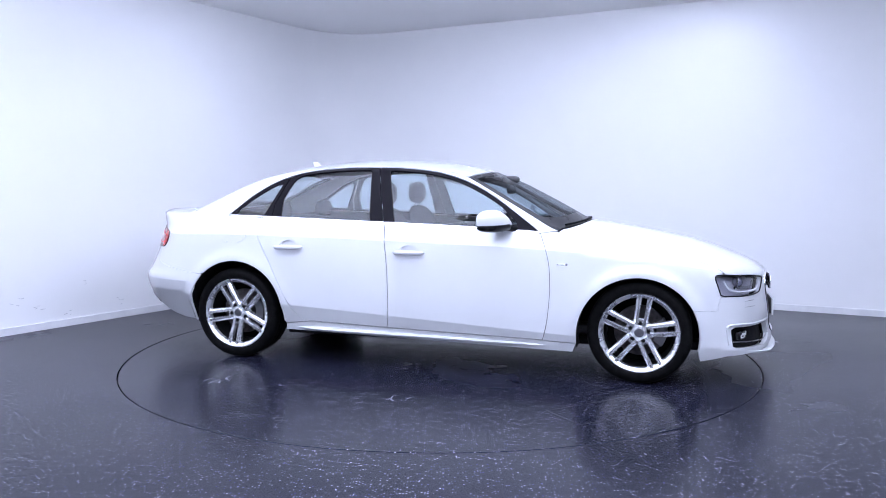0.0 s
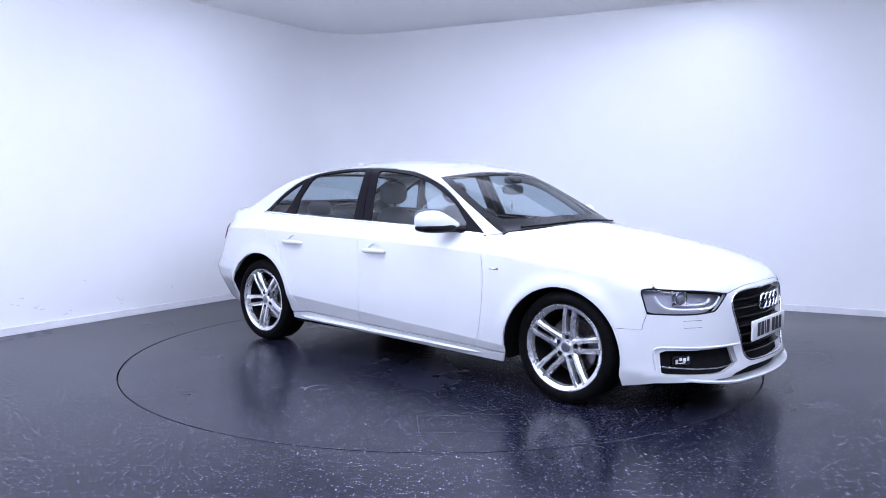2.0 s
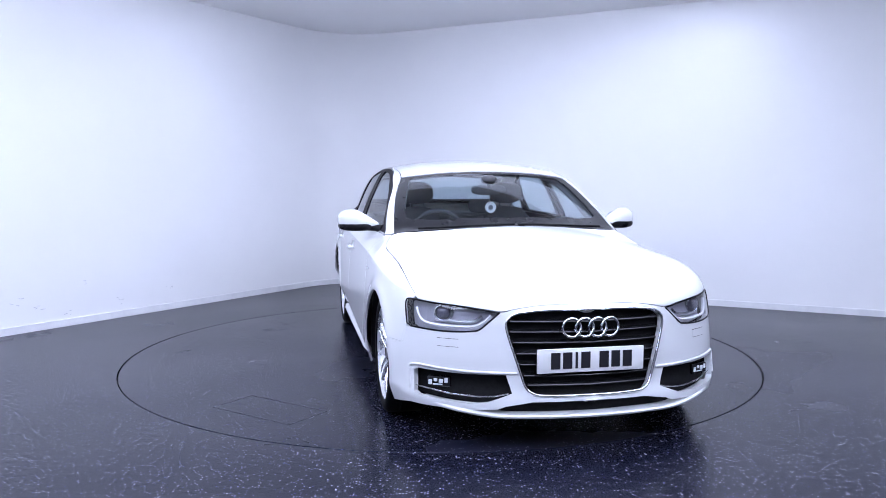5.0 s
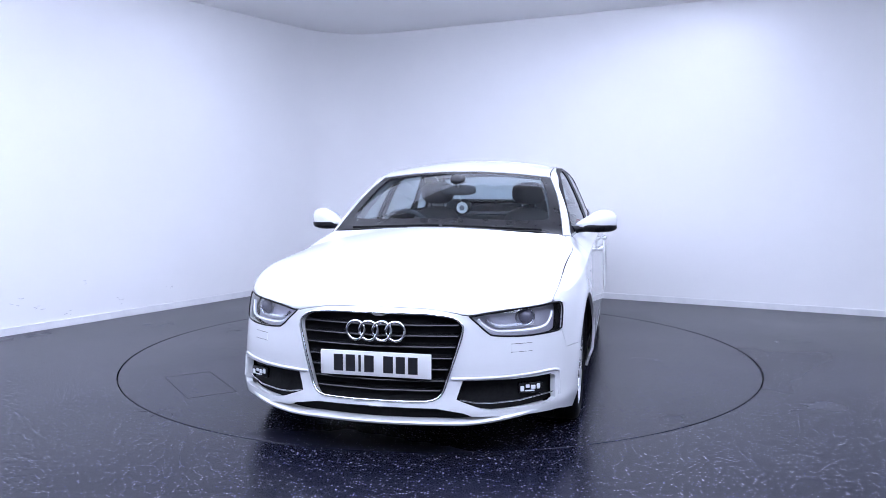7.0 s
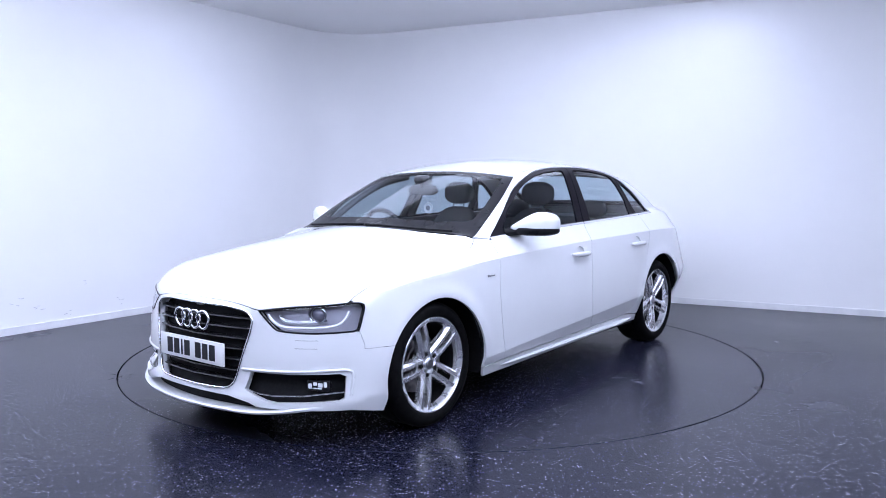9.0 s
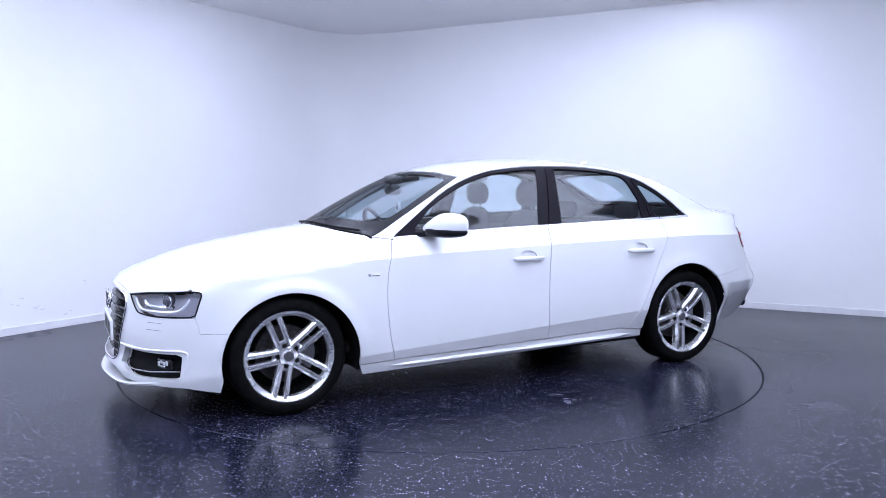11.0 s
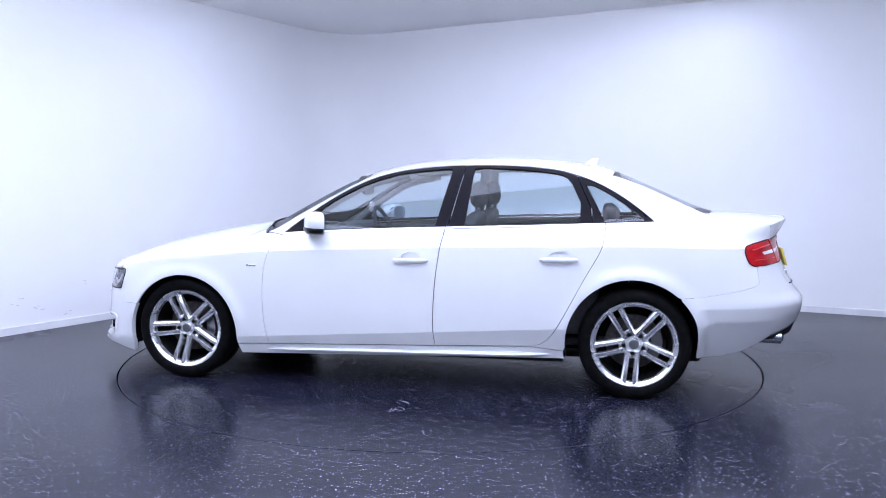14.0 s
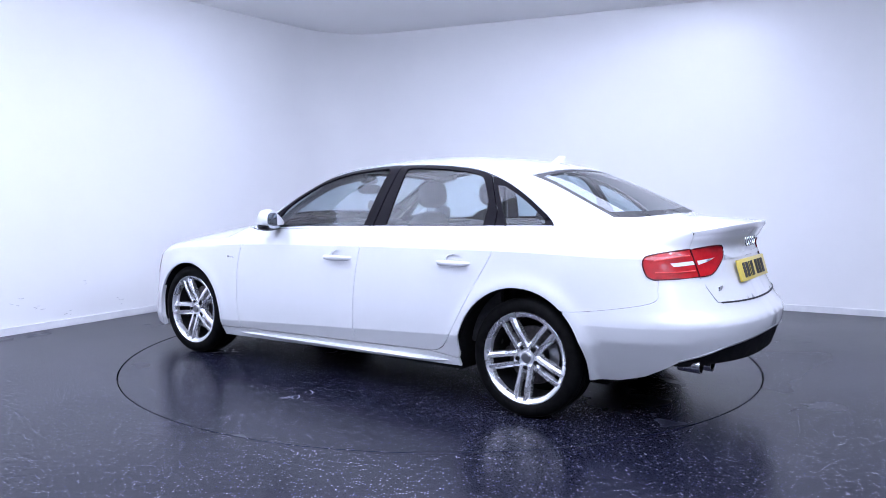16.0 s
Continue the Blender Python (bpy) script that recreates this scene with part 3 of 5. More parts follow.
def on_skin(kind, pts):
    """Places in space of an outline's points."""
    return skin(kind, pts)[0]


def as_side(c):
    return [(x, z) for x, y, z in c]


def as_round(kind, c):
    return [(math.atan2(y, (x if kind == "front" else -x) - 1.2), z) for x, y, z in c]


BONNET_FRONT = on_skin("front", round_the("front", spl([(0.0, 0.690), (0.22, 0.684), (0.34, 0.668), (0.413, 0.654), (0.50, 0.667), (0.60, 0.679), (0.70, 0.686), (0.766, 0.693)], 8)))
HEAD_REAR = spl([(1.895, 0.692), (1.845, 0.683), (1.862, 0.62), (1.882, 0.560)], 4)
WING_SEAM = spl([(1.882, 0.560), (1.866, 0.50), (1.862, 0.478), (1.80, 0.478), (1.723, 0.478)], 6)
LIP = on_skin("rear", round_the("rear", [(y, 1.028 - 0.10 * y * y) for y in np.linspace(0, 0.548, 24)]))
LID_SEAM = on_skin("rear", round_the("rear", spl([(0.548, 0.998), (0.556, 0.955), (0.562, 0.922)], 8)))
BOOT_EDGE = spl([(-1.80, 0.627), (-1.98, 0.602), (-2.10, 0.575), (float(LIP[-1][0]), float(LIP[-1][1]))], 12)
BUMPER_SEAM = spl([(-1.655, 0.604), (-1.756, 0.611), (-1.946, 0.640), (-2.06, 0.665), (-2.092, 0.69), (-2.088, 0.73), (-2.085, 0.778)], 8)
LAMP_SIDE = on_skin("rear", round_the("rear", spl([(0.562, 0.922), (0.64, 0.912), (0.716, 0.898), (0.757, 0.882), (0.770, 0.85), (0.772, 0.80), (0.760, 0.783), (0.752, 0.779)], 5)))
CREASES = [[(x, float(f(x)) + d) for x in np.arange(x0, x1, 0.02)] for f, x0, x1 in ((facet_z, -1.02, 1.03), (crease_z, -2.02, 1.80)) for d in (0.003, -0.003)]
CREASES += [[(x, 0.545 + d) for x in np.arange(-2.2, -1.70, 0.02)] for d in (0.003, -0.003)]


def build_sides(m):
    mirror = dict(mirrored=m)
    # doors
    def bowl(xh, zh):
        return [(xh + 0.060 * math.cos(a), zh + 0.010 + (0.034 if math.sin(a) > 0 else 0.026) * math.sin(a)) for a in np.linspace(0, 2 * math.pi, 33)[:-1]]
    front_door = patch("front_door", GAP_FRONT + GAP_MID[::-1] + belt(-0.28, 0.765)[1:-1], "side", PAINT, car, lines=CREASES, holes=[bowl(-0.09, 0.792)], **mirror)
    rear_door = patch("rear_door", GAP_MID + GAP_REAR[::-1] + belt(-1.23, -0.29)[1:-1], "side", PAINT, car, lines=CREASES, holes=[bowl(-0.97, 0.810)], **mirror)
    # front wing
    bottom = [(1.022, 0.247), (0.92, 0.25)]
    arch = [p for p in ARCH_F if p[1] < 0.47 and p[0] > WHEEL_X]
    over = [p for p in ARCH_F if not (p[1] < 0.47 and p[0] > WHEEL_X) and p[1] > 0.25]
    wing = GAP_FRONT[::-1] + [(0.80, 0.932), (0.868, 0.937)] + SEAM_SIDE + HEAD_REAR[1:] + WING_SEAM[1:] + over + bottom
    patch("front_wing", wing, "side", PAINT, car, step=0.022, gap=0.0012, lines=CREASES, **mirror)
    # roof rail, rear pillar and rear wing in one pressing
    screen_edge = plan_to_side(SCREEN_XY)
    roof = plan_to_side(ROOF_EDGE)
    back_edge = plan_to_side(BACK_XY)
    boot = plan_to_side(BOOT_EDGE)[:-1] + as_side(LID_SEAM) + as_side(LAMP_SIDE)[1:]
    over = [p for p in ARCH_R if p[1] > 0.27 and not (p[0] < -WHEEL_X and p[1] < 0.60)][::-1]
    outline = screen_edge + roof[1:-1] + back_edge + boot[1:] + BUMPER_SEAM[::-1] + over + [(-1.0, 0.275)] + GAP_REAR[::-1] + belt(-1.245, -1.50) + DLO_TOP
    patch("body_side", outline, "side", PAINT, car, step=0.022, gap=0.0010, lines=CREASES, **mirror)
    # sill and side skirt
    patch("sill", [(1.022, 0.243), (0.81, 0.251), (-0.24, 0.276), (-0.81, 0.293), (-1.0, 0.271), (-1.005, 0.225), (1.0, 0.185)], "side", PAINT, car, **mirror)
    s = -1 if m else 1
    bm = bmesh.new()
    rows = []
    for i in range(25):
        x = 0.985 - 1.95 * i / 24
        k = min(1, i / 2.5, (24 - i) / 2.5)
        z = 0.222 + 0.0155 * (0.985 - x)
        y = 0.868
        rows.append([bm.verts.new((x, s * (y + dy * k), z + dzz * k)) for dy, dzz in ((0, 0.016), (0.030, 0.004), (0.036, -0.006), (0.030, -0.016), (0, -0.022))])
    for a, b in zip(rows, rows[1:]):
        for k in range(4):
            bm.faces.new((a[k], a[k + 1], b[k + 1], b[k]))
    bmesh.ops.remove_doubles(bm, verts=bm.verts[:], dist=1e-5)
    bmesh.ops.recalc_face_normals(bm, faces=bm.faces[:])
    part("side_skirt", bm, PAINT, car, smooth=35)
    # sheet seen through the joints, coloured near black as their shade
    inner = GAP_FRONT[::-1][:1] + [(1.02, 0.25)] + [p for p in ARCH_F if p[1] > 0.25][::-1][:28] + [(1.2, 0.80), (0.8, 0.92)] + belt(0.75, -1.45) + [(-2.0, 0.95), (-2.0, 0.66), (-1.7, 0.60)] \
        + [p for p in ARCH_R if p[1] > 0.27 and not (p[0] < -WHEEL_X and p[1] < 0.60)][::-1] + [(-0.95, 0.27)]
    patch("joint_shade_sheet", inner, "side", GAP, car, inset=0.024, step=0.06, lip=0, **mirror)
    # window surround and panes
    top = DLO_TOP
    inset_top = [(x * 0.985 - 0.006, z - 0.020) for x, z in top]

    def between(line, x0, x1):
        return [p for p in line if x0 < p[0] < x1]
    front_hole = belt(0.60, -0.222, 0.012) + [(-0.305, 1.336)] + between(inset_top, -0.295, 0.52) + [(0.615, 0.99)]
    rear_hole = belt(-0.402, -1.085, 0.012) + [(-1.088, 1.14), (-1.035, 1.25), (-1.005, 1.288)] + between(inset_top, -0.99, -0.45) + [(-0.442, 1.338)]
    quarter_hole = belt(-1.225, -1.45, 0.014) + between(inset_top, -1.46, -1.125) + [(-1.115, 1.243)]
    split = [(-0.30, 0.985), (-0.385, 1.3625)]
    front_outer = belt(0.772, -0.296) + split[1:] + between(top, -0.38, 0.765)
    rear_outer = belt(-0.304, -1.155) + [(-1.15, 1.10), (-1.062, 1.296)] + between(top, -1.055, -0.392) + [(-0.389, 1.3625)]
    quarter_outer = belt(-1.160, -1.50) + between(top, -1.505, -1.07) + [(-1.068, 1.293), (-1.156, 1.10)]
    for door, outer, hole in ((front_door, front_outer, front_hole), (rear_door, rear_outer, rear_hole)):
        patch("window_frame", outer, "side", SATIN, door, inset=0.004, step=0.035, holes=[hole], gap=0.001, label="black window surround", **mirror)
        pane = patch("pane", hole, "side", GLASS, door, inset=0.009, step=0.04, gap=-0.004, lip=0, label="tinted window pane", **mirror)
        pane.visible_shadow = False
    patch("quarter_window_frame", quarter_outer, "side", SATIN, car, inset=0.004, step=0.03, holes=[quarter_hole], gap=0.001, **mirror)
    pane = patch("quarter_pane", quarter_hole, "side", GLASS, car, inset=0.009, step=0.04, gap=-0.004, lip=0, **mirror)
    pane.visible_shadow = False
    for door, xh, zh in ((front_door, -0.09, 0.792), (rear_door, -0.97, 0.810)):
        patch("handle_recess", bowl(xh, zh), "side", PAINT, door, inset=0.0135, step=0.014, gap=-0.004, lip=0, label="hollow behind the handle", **mirror)
        y = float(skin("side", [(xh, zh)])[0][0, 1])
        bm = bmesh.new()
        rows = []
        for i in range(17):
            k = i / 16
            x = xh + 0.108 - 0.216 * k
            e = (1 - abs(2 * k - 1) ** 4) ** 0.5
            w = 0.006 + 0.012 * e
            out = y + 0.004 + 0.030 * e
            rows.append([bm.verts.new((x, s * (out + 0.010 * math.cos(a)), zh + w * math.sin(a) * (0.8 if math.sin(a) > 0 else 1.0))) for a in np.linspace(0, 2 * math.pi, 13)[:-1]])
        for a, b in zip(rows, rows[1:]):
            for k in range(12):
                bm.faces.new((a[k], a[(k + 1) % 12], b[(k + 1) % 12], b[k]))
        bm.faces.new(rows[0])
        bm.faces.new(rows[-1][::-1])
        bmesh.ops.recalc_face_normals(bm, faces=bm.faces[:])
        part("door_handle", bm, PAINT, door, smooth=50)
    if m:
        flap = [(-1.42 + 0.105 * np.sign(math.cos(a)) * abs(math.cos(a)) ** 0.5 - 0.008 * math.sin(a), 0.892 + 0.058 * np.sign(math.sin(a)) * abs(math.sin(a)) ** 0.5) for a in np.linspace(0, 2 * math.pi, 41)[:-1]]
        patch("fuel_flap", flap, "side", PAINT, car, inset=-0.004, step=0.02, gap=0, lip=0.006, lines=CREASES, mirrored=True)
    # bright moulding under the windows
    for owner, x0, x1 in ((front_door, 0.765, -0.286), (rear_door, -0.292, -1.228), (car, -1.236, -1.512)):
        strip_line = belt(x0, x1, -0.008) + belt(x1, x0, 0.004)
        patch("window_moulding", strip_line, "side", MOULDING, owner, inset=-0.003, step=0.03, gap=0, lip=0.006, label="thin bright moulding under the window", **mirror)
    # wing badge
    y = float(skin("side", [(0.925, 0.741)])[0][0, 1])
    part("badge", box(0.895, 0.945, s * y - 0.003, s * y + 0.003, 0.736, 0.744, 0.002), CHROME, car, "small chrome wing badge")
    part("badge", box(0.948, 0.962, s * y - 0.003, s * y + 0.003, 0.734, 0.748, 0.002), DARK_ALLOY, car, "small grey wing badge")
    # door mirror
    shell = blob((0.500, s * 0.925, 1.01), (0.074, 0.112, 0.075), 2.6, -0.42, 40, 28)
    for v in shell.verts:
        k = (abs(v.co.y) - 0.81) / 0.23
        t = min(1.0, max(0.0, k / 0.55))
        t = t * t * (3 - 2 * t)
        v.co.z = 0.985 + (v.co.z - 0.985) * (0.38 + 0.62 * t) - 0.010 * (1 - k)
        v.co.y -= s * 0.035 * (1 - t)
        v.co.x = max(v.co.x, 0.452) + 0.045 - 0.105 * k
    mirror_body = part("door_mirror", shell, PAINT, car, "white door mirror with a black foot", smooth=40)
    low = blob((0.503, s * 0.925, 0.972), (0.073, 0.111, 0.034), 2.6, None, 32, 16)
    for v in low.verts:
        k = (abs(v.co.y) - 0.81) / 0.23
        v.co.x = max(v.co.x, 0.455) + 0.045 - 0.105 * k
    part("mirror_base", low, TRIM, mirror_body, smooth=40)
    part("mirror_arm", tube([(0.60, s * 0.765, 0.955), (0.575, s * 0.80, 0.962), (0.55, s * 0.86, 0.968)], 0.022, 10, taper=[1.4, 1.0, 1.1]), TRIM, mirror_body, smooth=60)
    face = blob((0.4515, s * 0.925, 1.012), (0.004, 0.096, 0.052), 3.2, None, 24, 16)
    for v in face.verts:
        k = (abs(v.co.y) - 0.81) / 0.23
        v.co.x += 0.045 - 0.105 * k
        v.co.z += -0.012 * (1 - k)
    part("mirror_glass", face, MIRROR, mirror_body, smooth=40)


def build_top():
    # bonnet
    side = [(x, y) for x, y in SEAM]
    front = [(x, y) for x, y, z in BONNET_FRONT[::-1]]
    half = [(1.045, 0.0), (1.03, 0.2), (0.99, 0.42), (0.94, 0.60)] + side + front[1:]
    full = half + [(x, -y) for x, y in half[::-1]]
    patch("bonnet", full, "top", PAINT, car, step=0.03, gap=0.0010)
    # roof
    half = spl([(0.318, 0.0), (0.30, 0.25), (0.262, 0.48), (0.238, 0.583)], 5) + ROOF_EDGE[1:] + [(-1.29, 0.45), (-1.30, 0.2), (-1.305, 0.0)]
    patch("roof", half + [(x, -y) for x, y in half[::-1]], "top", PAINT, car, step=0.04)
    # windscreen with its dark border
    base = spl([(1.03, 0.0), (1.01, 0.25), (0.955, 0.48), (0.876, 0.728)], 5)
    up = SCREEN_XY
    head = spl([(0.238, 0.583), (0.264, 0.48), (0.302, 0.25), (0.32, 0.0)], 5)
    half = base + up[1:] + head[1:]
    full = half + [(x, -y) for x, y in half[::-1]]
    small = [(0.925, 0.0), (0.905, 0.25), (0.852, 0.46), (0.78, 0.60), (0.74, 0.630), (0.60, 0.615), (0.425, 0.575), (0.292, 0.53), (0.31, 0.45), (0.345, 0.25), (0.362, 0.0)]
    small = small + [(x, -y) for x, y in small[::-1]]
    patch("windscreen_border", full, "top", TRIM, car, inset=0.004, step=0.04, holes=[small], gap=0.001, label="black windscreen border")
    pane = patch("windscreen", small, "top", SCREEN, car, inset=0.004, step=0.06, gap=-0.001, lip=0, label="lightly tinted windscreen")
    pane.visible_shadow = False
    # rear screen
    half = [(-1.307, 0.0), (-1.302, 0.2), (-1.292, 0.45), (-1.282, 0.52)] + BACK_XY + spl([(-1.80, 0.627), (-1.86, 0.42), (-1.895, 0.2), (-1.905, 0.0)], 5)[1:]
    full = half + [(x, -y) for x, y in half[::-1]]
    small = [(-1.335, 0.0), (-1.325, 0.42), (-1.325, 0.51), (-1.5, 0.54), (-1.755, 0.575), (-1.79, 0.42), (-1.83, 0.2), (-1.84, 0.0)]
    small = small + [(x, -y) for x, y in small[::-1]]
    patch("rear_screen_border", full, "top", TRIM, car, inset=0.004, step=0.04, holes=[small], gap=0.001, label="black rear screen border")
    pane = patch("rear_screen", small, "top", GLASS, car, inset=0.004, step=0.06, gap=-0.001, lip=0, label="tinted rear screen")
    pane.visible_shadow = False
    # boot lid: top and rear face
    half = spl([(-1.912, 0.0), (-1.902, 0.2), (-1.867, 0.42), (-1.803, 0.627)], 5) + BOOT_EDGE[1:] + [(x, y) for x, y, z in LIP[::-1]][1:]
    lid = patch("boot_lid", half + [(x, -y) for x, y in half[::-1]], "top", PAINT, car, step=0.025, gap=0.0005)
    half = as_round("rear", LIP - np.array([0, 0, 0.010])) + as_round("rear", LID_SEAM)[1:] + round_the("rear", spl([(0.558, 0.85), (0.556, 0.785), (0.535, 0.72), (0.515, 0.672), (0.49, 0.659), (0.25, 0.652), (0.0, 0.650)], 5))
    patch("boot_face", half + [(-a, z) for a, z in half[::-1]], "rear", PAINT, lid, step=0.016, gap=0.0005, lines=[[(a, z) for a in np.arange(-0.75, 0.75, 0.016)] for z in (0.905, 0.915)])
    inner = [(a * 0.985, z - 0.003) for a, z in half[:24]] + [(a * 0.985, z) for a, z in half[24:]]
    patch("boot_inner", inner + [(-a, z) for a, z in inner[::-1]], "rear", PAINT, lid, inset=0.007, step=0.03, gap=-0.004, lip=0)
    edge = np.concatenate([LIP[:0:-1] * np.array([1, -1, 1]), LIP])
    above = skin("top", [(x + 0.004, y) for x, y, z in edge])[0]
    below = skin("rear", as_round("rear", edge - np.array([0, 0, 0.016])))[0]
    bm = bmesh.new()
    rows = [[bm.verts.new(v) for v in ((a[0], a[1], a[2] + 0.0006), (c[0] - 0.0035, c[1], a[2] - 0.003), (c[0] - 0.003, c[1], c[2] - 0.002), (d[0] - 0.0006, d[1], d[2]))] for a, c, d in zip(above, edge, below)]
    for a, b in zip(rows, rows[1:]):
        for k in range(3):
            bm.faces.new((a[k], b[k], b[k + 1], a[k + 1]))
    bmesh.ops.recalc_face_normals(bm, faces=bm.faces[:])
    part("boot_lip", bm, PAINT, lid, "small lip along the boot edge", smooth=50)
    seam = [(float(x) - 0.001, float(y), float(z)) for x, y, z in on_skin("rear", round_the("rear", [(y, 0.6475 + 0.04 * y * y) for y in np.linspace(-0.49, 0.49, 25)]))]
    part("boot_seam", tube(seam, 0.0048, 6), GAP, lid, "dark joint under the boot lid", smooth=60)
    # aerial fin
    bm = bmesh.new()
    rows = []
    for k in np.linspace(0, 1, 7):
        x0, x1, w = -1.08 - 0.070 * k ** 0.7, -1.185 - 0.012 * k, 0.018 * (1 - 0.75 * k)
        z = 1.375 + 0.044 * k
        rows.append([bm.verts.new((x0 + (x1 - x0) * (0.5 - 0.5 * math.cos(a)), w * math.sin(a) * (1 if True else 0), z)) for a in np.linspace(0, 2 * math.pi, 15)[:-1]])
    for a, b in zip(rows, rows[1:]):
        for i in range(14):
            bm.faces.new((a[i], a[(i + 1) % 14], b[(i + 1) % 14], b[i]))
    bm.faces.new(rows[-1])
    bmesh.ops.recalc_face_normals(bm, faces=bm.faces[:])
    part("aerial_fin", bm, PAINT, car, smooth=40)


def build_nose():
    top = as_round("front", BONNET_FRONT[:25])
    lamp_low = round_the("front", spl([(0.413, 0.654), (0.455, 0.613), (0.50, 0.572), (0.53, 0.560), (0.62, 0.553), (0.70, 0.553), (0.795, 0.5575)], 5))
    side = as_round("front", on_skin("side", HEAD_REAR[-1:] + WING_SEAM))
    arch = [p for p in ARCH_F if p[1] < 0.47 and p[0] > WHEEL_X][::-1]
    side += as_round("front", on_skin("side", arch))
    bottom = [(math.atan2(0.87, 1.78 - 1.2), 0.165)] + round_the("front", [(0.80, 0.195), (0.62, 0.200), (0.44, 0.205), (0.40, 0.222), (0.28, 0.243), (0.0, 0.246)])
    half = top + lamp_low + side + bottom
    grille_half = spl([(0.0, 0.664), (0.20, 0.663), (0.285, 0.656), (0.348, 0.645), (0.384, 0.618), (0.389, 0.580), (0.368, 0.50), (0.328, 0.37), (0.305, 0.308), (0.268, 0.279), (0.20, 0.272), (0.0, 0.270)], 4)
    grille = round_the("front", grille_half)
    grille_full = grille + [(-a, z) for a, z in grille[::-1]]
    fog_pts = [(0.395, 0.364), (0.60, 0.364), (0.765, 0.368), (0.785, 0.356), (0.788, 0.256), (0.773, 0.244), (0.53, 0.233), (0.48, 0.240), (0.37, 0.282)]
    fog = round_the("front", fog_pts)
    full = half + [(-a, z) for a, z in half[::-1]]
    fog_r = [(-a, z) for a, z in fog]
    bumper = patch("front_bumper", full, "front", PAINT, car, step=0.022, gap=0.0008, holes=[grille_full, fog, fog_r], lip=0.03)
    # grille
    out = skin("front", grille_full, -0.003)[0]
    g = patch("grille", grille_full, "front", PLASTIC, car, inset=0.045, step=0.04, gap=-0.01, lip=0, label="black slatted grille with a chrome edge")
    part("grille_surround", tube(out, 0.0062, 8, closed=True), CHROME, g, "thin chrome edge", smooth=60)
    for z, w in ((0.612, 0.372), (0.563, 0.372), (0.514, 0.36), (0.463, 0.345), (0.412, 0.328), (0.361, 0.312), (0.318, 0.296)):
        line = [round_the("front", [(y, z)])[0] for y in np.linspace(0, w, 9)]
        line = [(-a, zz) for a, zz in line[:0:-1]] + line
        c = skin("front", line, 0.012)[0]
        bm = bmesh.new()
        rows = [[bm.verts.new((x + dx, y, zz + dz)) for dx, dz in ((0.004, 0.0), (0.002, 0.0035), (-0.03, 0.010), (-0.03, -0.008), (0.002, -0.0035))] for x, y, zz in c]
        for a, b in zip(rows, rows[1:]):
            for k in range(5):
                bm.faces.new((a[k], a[(k + 1) % 5], b[(k + 1) % 5], b[k]))
        bmesh.ops.recalc_face_normals(bm, faces=bm.faces[:])
        part("slat", bm, SLAT, g, "gloss black slat", smooth=40)
    # emblem of four rings
    for y in (-0.094, -0.0315, 0.0315, 0.094):
        pts = [(2.243 - 0.35 * (y + 0.043 * math.cos(a)) ** 2 + 0.004 * (1 if (i // 9) % 2 else -1) * 0.5, y + 0.043 * math.cos(a), 0.585 + 0.043 * math.sin(a)) for i, a in enumerate(np.linspace(0, 2 * math.pi, 37)[:-1])]
        part("emblem_ring", tube(pts, 0.0066, 8, closed=True), CHROME, g, "polished chrome ring", smooth=60)
    # number plate with dark bars for its characters
    plate = part("number_plate", box(2.236, 2.250, -0.262, 0.262, 0.377, 0.490, 0.004), WHITE_PLATE, car, "white front number plate with dark bars", smooth=30)
    for y0, y1 in ((-0.197, -0.152), (-0.139, -0.094), (-0.078, -0.066), (-0.050, -0.005), (0.040, 0.086), (0.099, 0.142), (0.156, 0.201)):
        part("character_bar", box(2.2495, 2.2515, y0, y1, 0.396, 0.473), PLATE_BLUE, plate, "plain dark bar")
    # fog lamp pockets
    for s in (1, -1):
        region = fog if s > 0 else fog_r
        pocket = patch("fog_pocket", fog, "front", PLASTIC, bumper, inset=0.05, step=0.04, gap=-0.012, lip=0, mirrored=s < 0, label="black fog lamp recess")
        rail = [(a, z) for a, z in round_the("front", [(0.385, 0.281), (0.45, 0.268), (0.52, 0.264), (0.64, 0.268), (0.79, 0.283)])]
        c = skin("front", rail, 0.010)[0]
        part("chrome_rail", tube([(x, s * y, z) for x, y, z in c], 0.0035, 6), CHROME, pocket, smooth=60)
        c, nrm = skin("front", round_the("front", [(0.695, 0.312)]), 0.026)
        yaw = Euler((0, 0, s * math.atan2(nrm[0][1], nrm[0][0]) * 0.6))

        def seat_lamp(bm):
            for v in bm.verts:
                v.co.rotate(yaw)
                v.co += Vector((c[0][0], s * c[0][1], c[0][2]))
            return bm
        lamp = part("fog_lamp", seat_lamp(box(-0.03, 0.004, -0.058, 0.058, -0.026, 0.026, 0.008)), SLAT, pocket, "clear fog lamp in a black bezel", smooth=40)
        # small white blocks, the fog lamp's glints put in as colour
        for fy, fz, w, h in ((-0.040, -0.002, 0.009, 0.012), (-0.014, 0.009, 0.009, 0.008), (0.012, 0.004, 0.011, 0.010), (0.037, 0.008, 0.008, 0.012), (-0.004, -0.012, 0.024, 0.003)):
            part("facet", seat_lamp(box(0.003, 0.0075, fy - w, fy + w, fz - h, fz + h, 0.003)), DRL_AND_GLINT, lamp, "white facet painted as a glint")
        # raised edge over the pocket
        line = round_the("front", [(0.345, 0.374), (0.45, 0.374), (0.60, 0.377), (0.75, 0.385), (0.79, 0.382), (0.803, 0.36), (0.803, 0.265)])
        c = skin("front", spl(line, 4), -0.001)[0]
